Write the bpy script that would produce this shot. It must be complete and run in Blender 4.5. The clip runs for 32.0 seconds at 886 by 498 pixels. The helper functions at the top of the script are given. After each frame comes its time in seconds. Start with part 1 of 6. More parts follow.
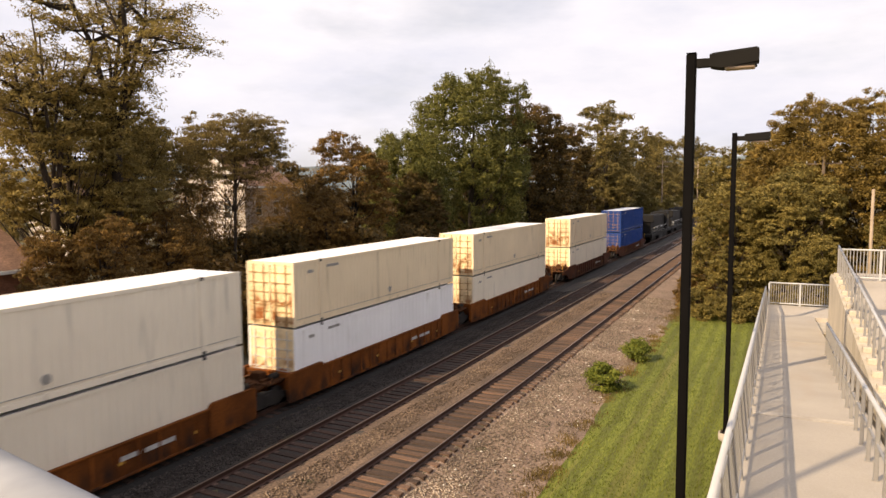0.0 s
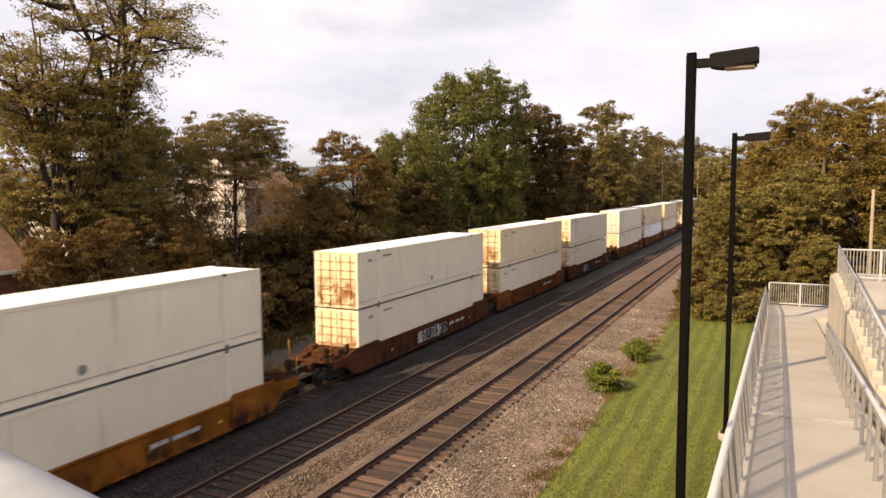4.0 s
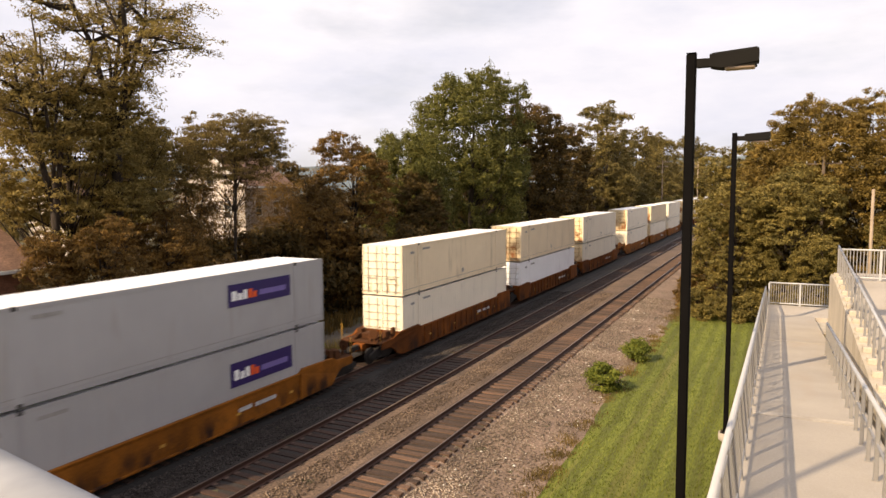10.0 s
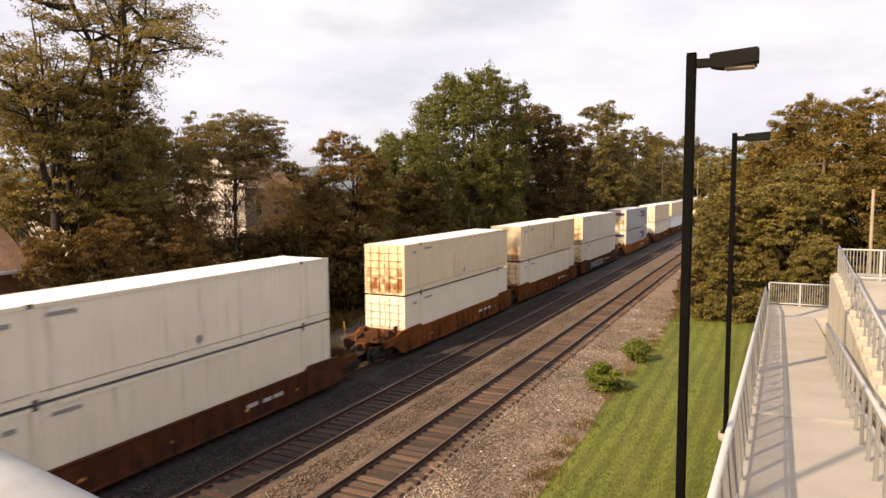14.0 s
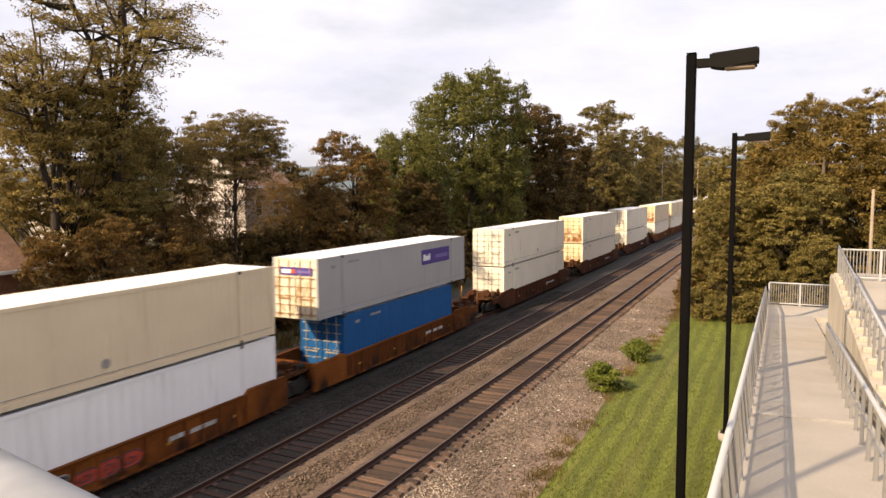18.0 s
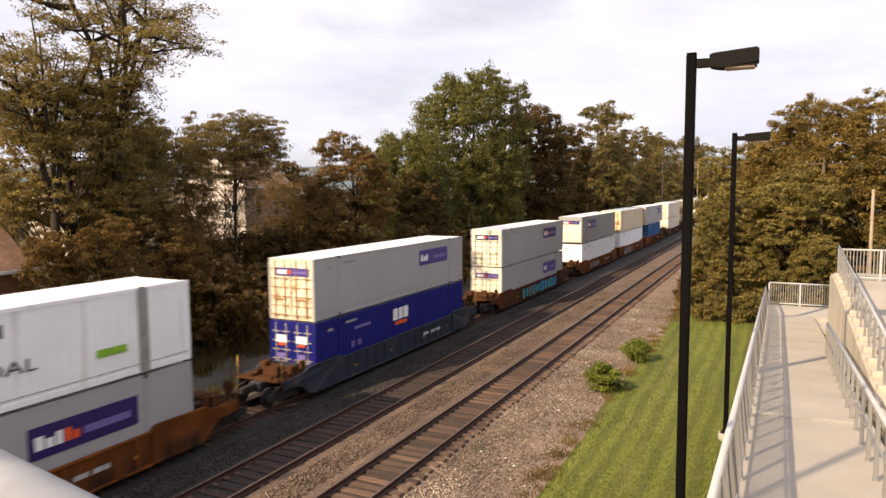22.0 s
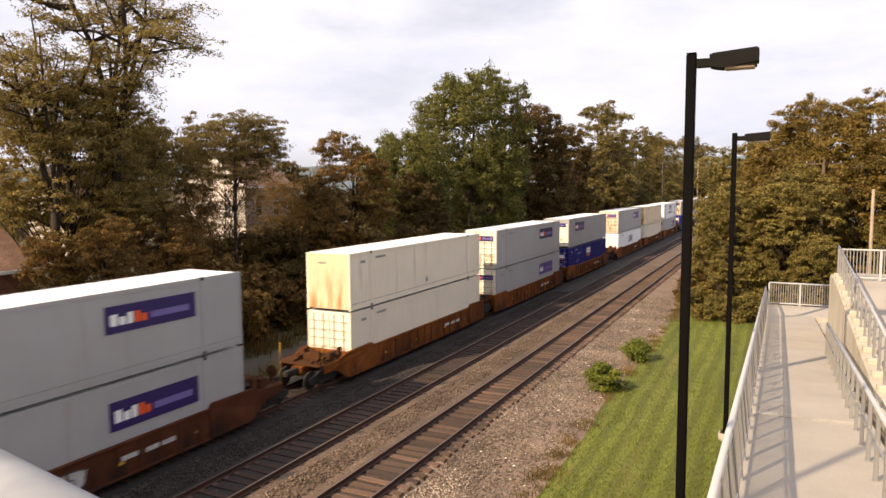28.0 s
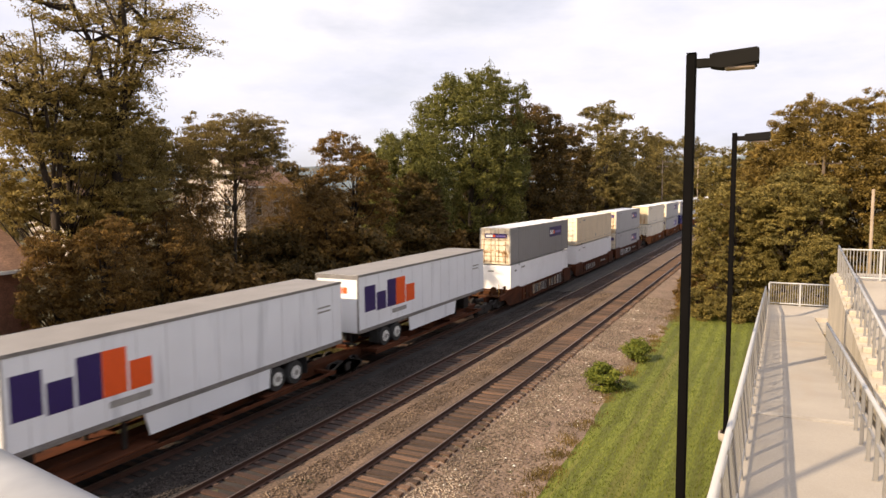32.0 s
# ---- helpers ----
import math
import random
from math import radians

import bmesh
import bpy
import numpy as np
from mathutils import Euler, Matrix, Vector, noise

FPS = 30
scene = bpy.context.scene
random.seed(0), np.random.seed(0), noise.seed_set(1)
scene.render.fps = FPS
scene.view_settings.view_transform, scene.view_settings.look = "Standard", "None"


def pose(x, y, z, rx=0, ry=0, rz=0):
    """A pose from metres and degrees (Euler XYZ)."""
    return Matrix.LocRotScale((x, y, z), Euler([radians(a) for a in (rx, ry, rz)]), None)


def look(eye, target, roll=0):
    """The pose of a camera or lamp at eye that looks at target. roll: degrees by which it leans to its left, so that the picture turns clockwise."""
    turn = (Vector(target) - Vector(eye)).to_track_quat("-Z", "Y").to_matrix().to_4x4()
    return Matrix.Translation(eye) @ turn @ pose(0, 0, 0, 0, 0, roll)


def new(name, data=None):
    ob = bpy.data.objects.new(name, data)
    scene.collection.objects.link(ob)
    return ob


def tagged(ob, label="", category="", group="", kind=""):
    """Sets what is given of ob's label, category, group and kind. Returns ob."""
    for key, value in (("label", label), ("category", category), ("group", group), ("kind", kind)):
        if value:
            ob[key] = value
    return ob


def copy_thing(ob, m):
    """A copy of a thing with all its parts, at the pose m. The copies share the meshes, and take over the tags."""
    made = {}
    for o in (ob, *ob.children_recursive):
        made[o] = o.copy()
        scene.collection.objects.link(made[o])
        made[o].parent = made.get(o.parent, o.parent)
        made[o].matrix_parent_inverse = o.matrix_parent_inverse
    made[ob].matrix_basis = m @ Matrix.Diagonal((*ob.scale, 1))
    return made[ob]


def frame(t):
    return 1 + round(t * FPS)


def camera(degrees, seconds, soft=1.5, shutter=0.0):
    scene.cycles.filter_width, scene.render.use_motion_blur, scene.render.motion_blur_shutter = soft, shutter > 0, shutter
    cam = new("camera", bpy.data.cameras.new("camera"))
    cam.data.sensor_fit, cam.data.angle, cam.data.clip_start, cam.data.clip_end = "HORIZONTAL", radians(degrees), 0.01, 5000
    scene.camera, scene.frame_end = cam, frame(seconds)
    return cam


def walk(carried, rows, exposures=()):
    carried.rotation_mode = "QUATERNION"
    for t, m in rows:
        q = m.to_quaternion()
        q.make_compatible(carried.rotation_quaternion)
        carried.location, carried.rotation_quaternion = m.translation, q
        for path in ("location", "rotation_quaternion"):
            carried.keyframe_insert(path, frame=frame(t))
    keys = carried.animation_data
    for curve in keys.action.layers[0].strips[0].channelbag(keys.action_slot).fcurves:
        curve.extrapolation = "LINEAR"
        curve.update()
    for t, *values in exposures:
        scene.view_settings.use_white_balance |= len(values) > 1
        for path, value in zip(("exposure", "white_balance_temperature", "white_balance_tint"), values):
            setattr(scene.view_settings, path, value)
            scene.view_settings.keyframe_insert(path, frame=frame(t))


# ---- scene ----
# One straight railway seen from a footbridge landing. y runs along the tracks, x across, z = 0 at the rail heads.

# ---- camera ----
EYE = (0.0, 0.0, 9.316)
cam = camera(65.57, 32.0, soft=1.5, shutter=0.25)
walk(cam, [(0.0, look(EYE, (-4.38087, 8.94505, 8.42507), -0.332)), (32.0, look(EYE, (-4.38087, 8.94505, 8.42507), -0.332))],
     exposures=[(0.0, 0.45, 7850, 13), (15.5, 0.45, 7850, 13), (19.0, 0.49, 7550, 13), (32.0, 0.49, 7550, 13)])

# ---- light ----
SUN_AZ, SUN_EL = radians(204.5), radians(33.0)      # clockwise from +y, above the horizon
world = bpy.data.worlds.new("world")
scene.world = world
world.use_nodes = True
wt = world.node_tree
wt.nodes.clear()


def wnode(kind, **kw):
    n = wt.nodes.new(kind)
    for k, v in kw.items():
        n.inputs[k].default_value = v
    return n


sky = wt.nodes.new("ShaderNodeTexSky")
sky.sky_type, sky.sun_disc, sky.sun_elevation, sky.sun_rotation = "NISHITA", False, SUN_EL, SUN_AZ
sky.air_density, sky.dust_density, sky.ozone_density = 1.0, 2.0, 1.0
tc = wt.nodes.new("ShaderNodeTexCoord")
mp = wt.nodes.new("ShaderNodeMapping")
mp.inputs["Scale"].default_value = (1.0, 1.0, 3.2)
wt.links.new(tc.outputs["Generated"], mp.inputs["Vector"])
cl = wnode("ShaderNodeTexNoise", Scale=1.9, Detail=7.0, Roughness=0.55)
wt.links.new(mp.outputs["Vector"], cl.inputs["Vector"])
cr = wt.nodes.new("ShaderNodeValToRGB")
cr.color_ramp.elements[0].position, cr.color_ramp.elements[1].position = 0.33, 0.52
cr.color_ramp.elements[0].color, cr.color_ramp.elements[1].color = (0.55, 0.55, 0.55, 1), (1, 1, 1, 1)
wt.links.new(cl.outputs["Fac"], cr.inputs["Fac"])
shade = wnode("ShaderNodeTexNoise", Scale=2.6, Detail=6.0, Roughness=0.6)
wt.links.new(mp.outputs["Vector"], shade.inputs["Vector"])
sr = wt.nodes.new("ShaderNodeValToRGB")
sr.color_ramp.elements[0].position, sr.color_ramp.elements[1].position = 0.35, 0.62
sr.color_ramp.elements[0].color, sr.color_ramp.elements[1].color = (7.5, 8.3, 10.6, 1), (9.4, 10.0, 11.9, 1)
wt.links.new(shade.outputs["Fac"], sr.inputs["Fac"])
mixn = wt.nodes.new("ShaderNodeMixRGB")
wt.links.new(cr.outputs["Color"], mixn.inputs["Fac"])
wt.links.new(sky.outputs["Color"], mixn.inputs["Color1"])
wt.links.new(sr.outputs["Color"], mixn.inputs["Color2"])
bgn = wnode("ShaderNodeBackground", Strength=0.0755)
wt.links.new(mixn.outputs["Color"], bgn.inputs["Color"])
wout = wt.nodes.new("ShaderNodeOutputWorld")
wt.links.new(bgn.outputs["Background"], wout.inputs["Surface"])

sun_data = bpy.data.lights.new("sun", "SUN")
sun_data.energy, sun_data.angle, sun_data.color = 5.0, radians(0.6), (1.0, 0.86, 0.66)
sun = new("sun", sun_data)
sd = Vector((math.sin(SUN_AZ) * math.cos(SUN_EL), math.cos(SUN_AZ) * math.cos(SUN_EL), math.sin(SUN_EL)))
sun.matrix_world = look(sd * 60, (0, 0, 0))


# ---- materials ----
def material(name, colour, rough=0.7, metal=0.0, vary=0.25, scale=3.0, fine=0.12, fine_scale=60.0, bump=0.0, bump_scale=80.0,
             spread=0.0, spec=0.5, streak=None, translucent=None, stretch=(1, 1, 1), bands=None, gather=None):
    """A surface with broad blotches, fine grain, relief, a tone of its own per object, and streaks of dirt (colour, amount, scale); gather: the height, and the reach from it, where the streaks collect."""
    m = bpy.data.materials.new(name)
    m.use_nodes = True
    nt = m.node_tree
    b = nt.nodes["Principled BSDF"]
    co = nt.nodes.new("ShaderNodeTexCoord")
    ma = nt.nodes.new("ShaderNodeMapping")
    ma.inputs["Scale"].default_value = stretch
    nt.links.new(co.outputs["Object"], ma.inputs["Vector"])
    oi = nt.nodes.new("ShaderNodeObjectInfo")
    add = nt.nodes.new("ShaderNodeVectorMath")
    mul = nt.nodes.new("ShaderNodeMath")
    mul.operation, mul.inputs[1].default_value = "MULTIPLY", 37.0
    nt.links.new(oi.outputs["Random"], mul.inputs[0])
    nt.links.new(ma.outputs["Vector"], add.inputs[0])
    nt.links.new(mul.outputs[0], add.inputs[1])

    def noise_tex(sc, det):
        n = nt.nodes.new("ShaderNodeTexNoise")
        n.inputs["Scale"].default_value, n.inputs["Detail"].default_value = sc, det
        nt.links.new(add.outputs[0], n.inputs["Vector"])
        return n

    def span(src, lo, hi):
        r = nt.nodes.new("ShaderNodeMapRange")
        r.inputs["From Min"].default_value, r.inputs["From Max"].default_value = 0.28, 0.72
        r.inputs["To Min"].default_value, r.inputs["To Max"].default_value = lo, hi
        nt.links.new(src, r.inputs["Value"])
        return r.outputs["Result"]

    def times(a, c):
        t = nt.nodes.new("ShaderNodeMath")
        t.operation = "MULTIPLY"
        nt.links.new(a, t.inputs[0])
        nt.links.new(c, t.inputs[1])
        return t.outputs[0]

    v = times(span(noise_tex(scale, 5).outputs["Fac"], 1 - vary, 1 + vary), span(noise_tex(fine_scale, 3).outputs["Fac"], 1 - fine, 1 + fine))
    if spread:
        r = nt.nodes.new("ShaderNodeMapRange")
        r.inputs["To Min"].default_value, r.inputs["To Max"].default_value = 1 - spread, 1 + spread
        nt.links.new(oi.outputs["Random"], r.inputs["Value"])
        v = times(v, r.outputs["Result"])
    if bands:
        width, amount = bands
        wv = nt.nodes.new("ShaderNodeTexWave")
        wv.bands_direction = "X"
        wv.inputs["Scale"].default_value, wv.inputs["Distortion"].default_value, wv.inputs["Detail"].default_value = 0.314 / width, 2.5, 3.0
        wv.inputs["Detail Scale"].default_value = 0.6
        nt.links.new(co.outputs["Object"], wv.inputs["Vector"])
        v = times(v, span(wv.outputs["Fac"], 1 - amount, 1 + amount))
    sc = nt.nodes.new("ShaderNodeVectorMath")
    sc.operation, sc.inputs[0].default_value = "SCALE", colour[:3]
    nt.links.new(v, sc.inputs["Scale"])
    col = sc.outputs[0]
    if streak:
        scol, amount, ssc = streak
        sm = nt.nodes.new("ShaderNodeMapping")
        sm.inputs["Scale"].default_value = ssc
        nt.links.new(add.outputs[0], sm.inputs["Vector"])
        n = nt.nodes.new("ShaderNodeTexNoise")
        n.inputs["Scale"].default_value, n.inputs["Detail"].default_value = 1.0, 5
        nt.links.new(sm.outputs["Vector"], n.inputs["Vector"])
        r = nt.nodes.new("ShaderNodeMapRange")
        r.inputs["From Min"].default_value, r.inputs["From Max"].default_value = 0.66 - 0.3 * amount, 0.86 - 0.3 * amount
        nt.links.new(n.outputs["Fac"], r.inputs["Value"])
        mx = nt.nodes.new("ShaderNodeMixRGB")
        mx.inputs["Color2"].default_value = (*scol, 1)
        fac = r.outputs["Result"]
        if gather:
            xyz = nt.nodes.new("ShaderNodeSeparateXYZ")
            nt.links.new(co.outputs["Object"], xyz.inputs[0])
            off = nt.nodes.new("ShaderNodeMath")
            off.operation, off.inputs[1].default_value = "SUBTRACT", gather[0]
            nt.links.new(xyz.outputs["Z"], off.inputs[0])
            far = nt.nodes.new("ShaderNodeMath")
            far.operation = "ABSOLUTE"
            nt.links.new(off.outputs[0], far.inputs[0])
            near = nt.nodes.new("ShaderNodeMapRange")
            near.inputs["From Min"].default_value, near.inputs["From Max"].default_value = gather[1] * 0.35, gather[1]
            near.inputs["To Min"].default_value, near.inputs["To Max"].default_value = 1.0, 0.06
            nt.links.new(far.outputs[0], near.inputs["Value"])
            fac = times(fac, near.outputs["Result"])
        nt.links.new(fac, mx.inputs["Fac"])
        nt.links.new(col, mx.inputs["Color1"])
        col = mx.outputs["Color"]
    nt.links.new(col, b.inputs["Base Color"])
    b.inputs["Roughness"].default_value, b.inputs["Metallic"].default_value = rough, metal
    b.inputs["Specular IOR Level"].default_value = spec
    if bump:
        bn = nt.nodes.new("ShaderNodeBump")
        bn.inputs["Strength"].default_value, bn.inputs["Distance"].default_value = bump, 0.02
        nt.links.new(noise_tex(bump_scale, 4).outputs["Fac"], bn.inputs["Height"])
        nt.links.new(bn.outputs["Normal"], b.inputs["Normal"])
    if translucent:
        tr = nt.nodes.new("ShaderNodeBsdfTranslucent")
        nt.links.new(col, tr.inputs["Color"])
        ms = nt.nodes.new("ShaderNodeMixShader")
        ms.inputs["Fac"].default_value = translucent
        nt.links.new(b.outputs["BSDF"], ms.inputs[1])
        nt.links.new(tr.outputs["BSDF"], ms.inputs[2])
        nt.links.new(ms.outputs[0], nt.nodes["Material Output"].inputs["Surface"])
    return m


def leaf_material(name, colour, warm, translucent=0.3):
    """Leaves whose colour wanders from leaf to leaf and from bough to bough."""
    m = bpy.data.materials.new(name)
    m.use_nodes = True
    nt = m.node_tree
    b = nt.nodes["Principled BSDF"]
    b.inputs["Roughness"].default_value, b.inputs["Specular IOR Level"].default_value = 0.65, 0.25
    g = nt.nodes.new("ShaderNodeNewGeometry")
    co = nt.nodes.new("ShaderNodeTexCoord")
    n = nt.nodes.new("ShaderNodeTexNoise")
    n.inputs["Scale"].default_value, n.inputs["Detail"].default_value = 0.45, 3
    nt.links.new(co.outputs["Object"], n.inputs["Vector"])
    a = nt.nodes.new("ShaderNodeMath")
    a.operation = "MULTIPLY_ADD"
    a.inputs[1].default_value = 0.55
    nt.links.new(g.outputs["Random Per Island"], a.inputs[0])
    s = nt.nodes.new("ShaderNodeMath")
    s.operation, s.inputs[1].default_value = "SUBTRACT", 0.27
    nt.links.new(n.outputs["Fac"], s.inputs[0])
    nt.links.new(s.outputs[0], a.inputs[2])
    r = nt.nodes.new("ShaderNodeValToRGB")
    e = r.color_ramp.elements
    e[0].position, e[0].color = 0.15, (*[c * 0.55 for c in colour], 1)
    e[1].position, e[1].color = 0.85, (*warm, 1)
    mid = e.new(0.5)
    mid.color = (*colour, 1)
    nt.links.new(a.outputs[0], r.inputs["Fac"])
    nt.links.new(r.outputs["Color"], b.inputs["Base Color"])
    tr = nt.nodes.new("ShaderNodeBsdfTranslucent")
    nt.links.new(r.outputs["Color"], tr.inputs["Color"])
    ms = nt.nodes.new("ShaderNodeMixShader")
    ms.inputs["Fac"].default_value = translucent
    nt.links.new(b.outputs["BSDF"], ms.inputs[1])
    nt.links.new(tr.outputs["BSDF"], ms.inputs[2])
    nt.links.new(ms.outputs[0], nt.nodes["Material Output"].inputs["Surface"])
    return m


M = dict(
    ballast=material("grey_ballast", (0.034, 0.027, 0.024), 0.95, vary=0.3, scale=0.35, fine=0.6, fine_scale=14.0, bump=1.0, bump_scale=12.0),
    gravel=material("tan_gravel", (0.190, 0.130, 0.096), 0.95, vary=0.3, scale=0.5, fine=0.55, fine_scale=11.0, bump=1.0, bump_scale=10.0),
    bedgravel=material("brown_gravel", (0.112, 0.072, 0.049), 0.95, vary=0.35, scale=0.5, fine=0.6, fine_scale=11.0, bump=1.0, bump_scale=10.0),
    crib=material("dark_crib_ballast", (0.046, 0.029, 0.020), 0.95, vary=0.3, scale=0.6, fine=0.6, fine_scale=14.0, bump=1.0, bump_scale=12.0),
    # near-black ballast: the shade under the train put into the colour
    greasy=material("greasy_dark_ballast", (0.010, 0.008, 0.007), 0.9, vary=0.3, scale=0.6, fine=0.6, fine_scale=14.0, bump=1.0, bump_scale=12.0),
    grass=material("mown_grass", (0.106, 0.120, 0.015), 0.9, vary=0.25, scale=0.25, fine=0.4, fine_scale=9.0, bump=0.6, bump_scale=30.0, stretch=(1.6, 0.35, 1), bands=(0.75, 0.18), streak=((0.16, 0.14, 0.035), 0.26, (1.6, 0.18, 1.0))),
    soil=material("dry_ground", (0.075, 0.065, 0.03), 0.95, vary=0.4, scale=0.3, fine=0.4, fine_scale=8.0, bump=0.6, bump_scale=9.0),
    lane=material("worn_lane", (0.07, 0.058, 0.046), 0.95, vary=0.2, scale=0.5, fine=0.2, fine_scale=12.0, bump=0.3, bump_scale=14.0),
    rail=material("rusty_rail", (0.062, 0.028, 0.019), 0.6, metal=0.3, vary=0.2, scale=1.0, fine=0.2),
    railhead=material("worn_rail_head", (0.20, 0.145, 0.12), 0.38, metal=0.8, vary=0.15, scale=2.0),
    tie=material("weathered_tie", (0.092, 0.051, 0.032), 0.9, vary=0.3, scale=2.0, fine=0.35, fine_scale=30.0, bump=0.6, bump_scale=40.0, spread=0.5, stretch=(0.3, 2, 1)),
    # the same tie darkened: the train's shade is put into its colour
    tieshade=material("creosote_dark_tie", (0.036, 0.017, 0.011), 0.9, vary=0.3, scale=2.0, fine=0.35, fine_scale=30.0, bump=0.6, bump_scale=40.0, spread=0.5, stretch=(0.3, 2, 1)),
    steel=material("tie_plate_steel", (0.10, 0.06, 0.045), 0.7, metal=0.3),
    concrete=material("ramp_concrete", (0.37, 0.325, 0.275), 0.85, vary=0.10, scale=0.7, fine=0.08, fine_scale=45.0, bump=0.15, bump_scale=90.0, streak=((0.36, 0.29, 0.22), 0.25, (0.8, 0.25, 1.0))),
    wallc=material("cast_concrete_wall", (0.46, 0.40, 0.32), 0.9, vary=0.15, scale=0.9, fine=0.1, fine_scale=30.0, bump=0.3, bump_scale=60.0, streak=((0.30, 0.25, 0.18), 0.3, (1.5, 1.5, 0.2))),
    joint=material("pale_mortar_joint", (0.43, 0.375, 0.31), 0.9, vary=0.3, scale=2.0, fine=0.2, fine_scale=25.0, streak=((0.37, 0.32, 0.26), 0.6, (2.5, 6.0, 1.0))),
    alu=material("brushed_aluminium_rail", (0.38, 0.365, 0.35), 0.45, metal=0.75, vary=0.06, scale=3.0, fine=0.05),
    handrail=material("white_painted_handrail", (0.25, 0.255, 0.27), 0.45, vary=0.06, scale=6.0, fine=0.04, streak=((0.36, 0.36, 0.37), 0.2, (6, 1, 6))),
    railwhite=material("bright_galvanised_rail", (0.43, 0.43, 0.435), 0.45, metal=0.15, vary=0.06, scale=3.0, fine=0.05),
    pole=material("dark_bronze_paint", (0.004, 0.0035, 0.0035), 0.8, vary=0.15, scale=2.0, spec=0.06),
    lamphead=material("bronze_lamp_housing", (0.010, 0.009, 0.008), 0.8, vary=0.12, scale=4.0, spec=0.12),
    lens=material("amber_lamp_lens", (0.40, 0.29, 0.21), 0.25, vary=0.1),
    bark=material("tree_bark", (0.030, 0.020, 0.014), 0.95, vary=0.3, scale=3.0, fine=0.3, fine_scale=20.0, bump=0.8, bump_scale=14.0, stretch=(2, 2, 0.5)),
    cwhite=material("white_container_paint", (0.75, 0.675, 0.56), 0.5, vary=0.05, scale=0.6, fine=0.03, spread=0.05, streak=((0.50, 0.46, 0.39), 0.22, (0.9, 2.4, 0.25))),
    ctan=material("cream_container_paint", (0.73, 0.60, 0.43), 0.5, vary=0.06, scale=0.6, fine=0.03, spread=0.05, streak=((0.42, 0.34, 0.22), 0.2, (0.9, 2.4, 0.25))),
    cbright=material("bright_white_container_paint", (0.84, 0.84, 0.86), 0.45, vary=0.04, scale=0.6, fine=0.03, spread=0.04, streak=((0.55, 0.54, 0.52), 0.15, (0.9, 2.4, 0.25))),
    cgrey=material("light_grey_container_paint", (0.335, 0.33, 0.338), 0.5, vary=0.06, scale=0.5, fine=0.03, spread=0.06, streak=((0.30, 0.28, 0.26), 0.2, (0.9, 2.0, 0.3))),
    cdark=material("dull_grey_container_paint", (0.235, 0.23, 0.23), 0.5, vary=0.06, scale=0.5, fine=0.03, streak=((0.20, 0.19, 0.18), 0.2, (0.9, 2.0, 0.3))),
    cblue=material("navy_blue_container_paint", (0.006, 0.009, 0.14), 0.5, vary=0.1, scale=0.6, spec=0.25, streak=((0.02, 0.025, 0.14), 0.1, (0.9, 2.4, 0.3))),
    csky=material("azure_blue_container_paint", (0.005, 0.085, 0.25), 0.5, spec=0.25, vary=0.1, scale=0.6, streak=((0.03, 0.12, 0.3), 0.15, (0.9, 2.4, 0.3))),
    ctrain=material("faded_blue_container_paint", (0.016, 0.048, 0.19), 0.7, vary=0.12, scale=0.6, spec=0.1),
    doorwhite=material("stained_white_door", (0.78, 0.64, 0.41), 0.55, vary=0.16, scale=2.2, fine=0.12, spread=0.06, streak=((0.34, 0.115, 0.022), 0.75, (3.2, 3.2, 1.5)), gather=(0.7, 1.15)),
    doorrust=material("rusting_door_pressing", (0.78, 0.63, 0.39), 0.6, vary=0.18, scale=2.2, fine=0.14, spread=0.1, streak=((0.26, 0.08, 0.016), 0.85, (2.4, 2.4, 1.6)), gather=(0.7, 1.1)),
    doorgrey=material("weathered_pale_door", (0.72, 0.63, 0.49), 0.55, vary=0.16, scale=2.4, fine=0.12, streak=((0.36, 0.19, 0.07), 0.62, (3.0, 3.0, 1.6)), gather=(0.9, 1.2)),
    doorclean=material("white_door", (0.80, 0.73, 0.60), 0.5, vary=0.1, scale=2.5, fine=0.08, streak=((0.42, 0.22, 0.08), 0.45, (5.0, 5.0, 1.0)), gather=(0.5, 0.9)),
    doornose=material("rust_run_end_wall", (0.66, 0.53, 0.35), 0.5, vary=0.1, scale=1.0, streak=((0.36, 0.14, 0.03), 0.68, (2.6, 2.6, 0.4)), gather=(0.3, 2.0)),
    tsheet=material("cool_white_trailer_sheet", (0.74, 0.76, 0.80), 0.4, vary=0.05, scale=0.5, fine=0.03, streak=((0.48, 0.50, 0.54), 0.3, (0.9, 1.3, 0.12))),
    tseam=material("grey_panel_seam", (0.61, 0.62, 0.65), 0.5, vary=0.15, scale=1.0),
    troof=material("dull_grey_trailer_roof", (0.24, 0.225, 0.22), 0.6, vary=0.1, scale=0.8),
    tframe=material("grey_aluminium_trailer_rail", (0.22, 0.21, 0.21), 0.5, metal=0.4, vary=0.1, fine=0.3, fine_scale=12.0),
    run=material("thin_rust_run", (0.36, 0.22, 0.10), 0.6, vary=0.3, scale=2.0, fine=0.15, streak=((0.62, 0.50, 0.36), 0.55, (1.0, 6.0, 0.8))),
    cleanrod=material("pale_lock_rod", (0.40, 0.35, 0.28), 0.55, metal=0.2, vary=0.25, scale=3.0),
    paintedrod=material("white_painted_lock_rod", (0.56, 0.55, 0.54), 0.5, vary=0.2, scale=3.0),
    rod=material("stained_lock_rod", (0.36, 0.20, 0.085), 0.6, metal=0.2, vary=0.3, scale=3.0),
    seal=material("black_gasket", (0.03, 0.028, 0.026), 0.7),
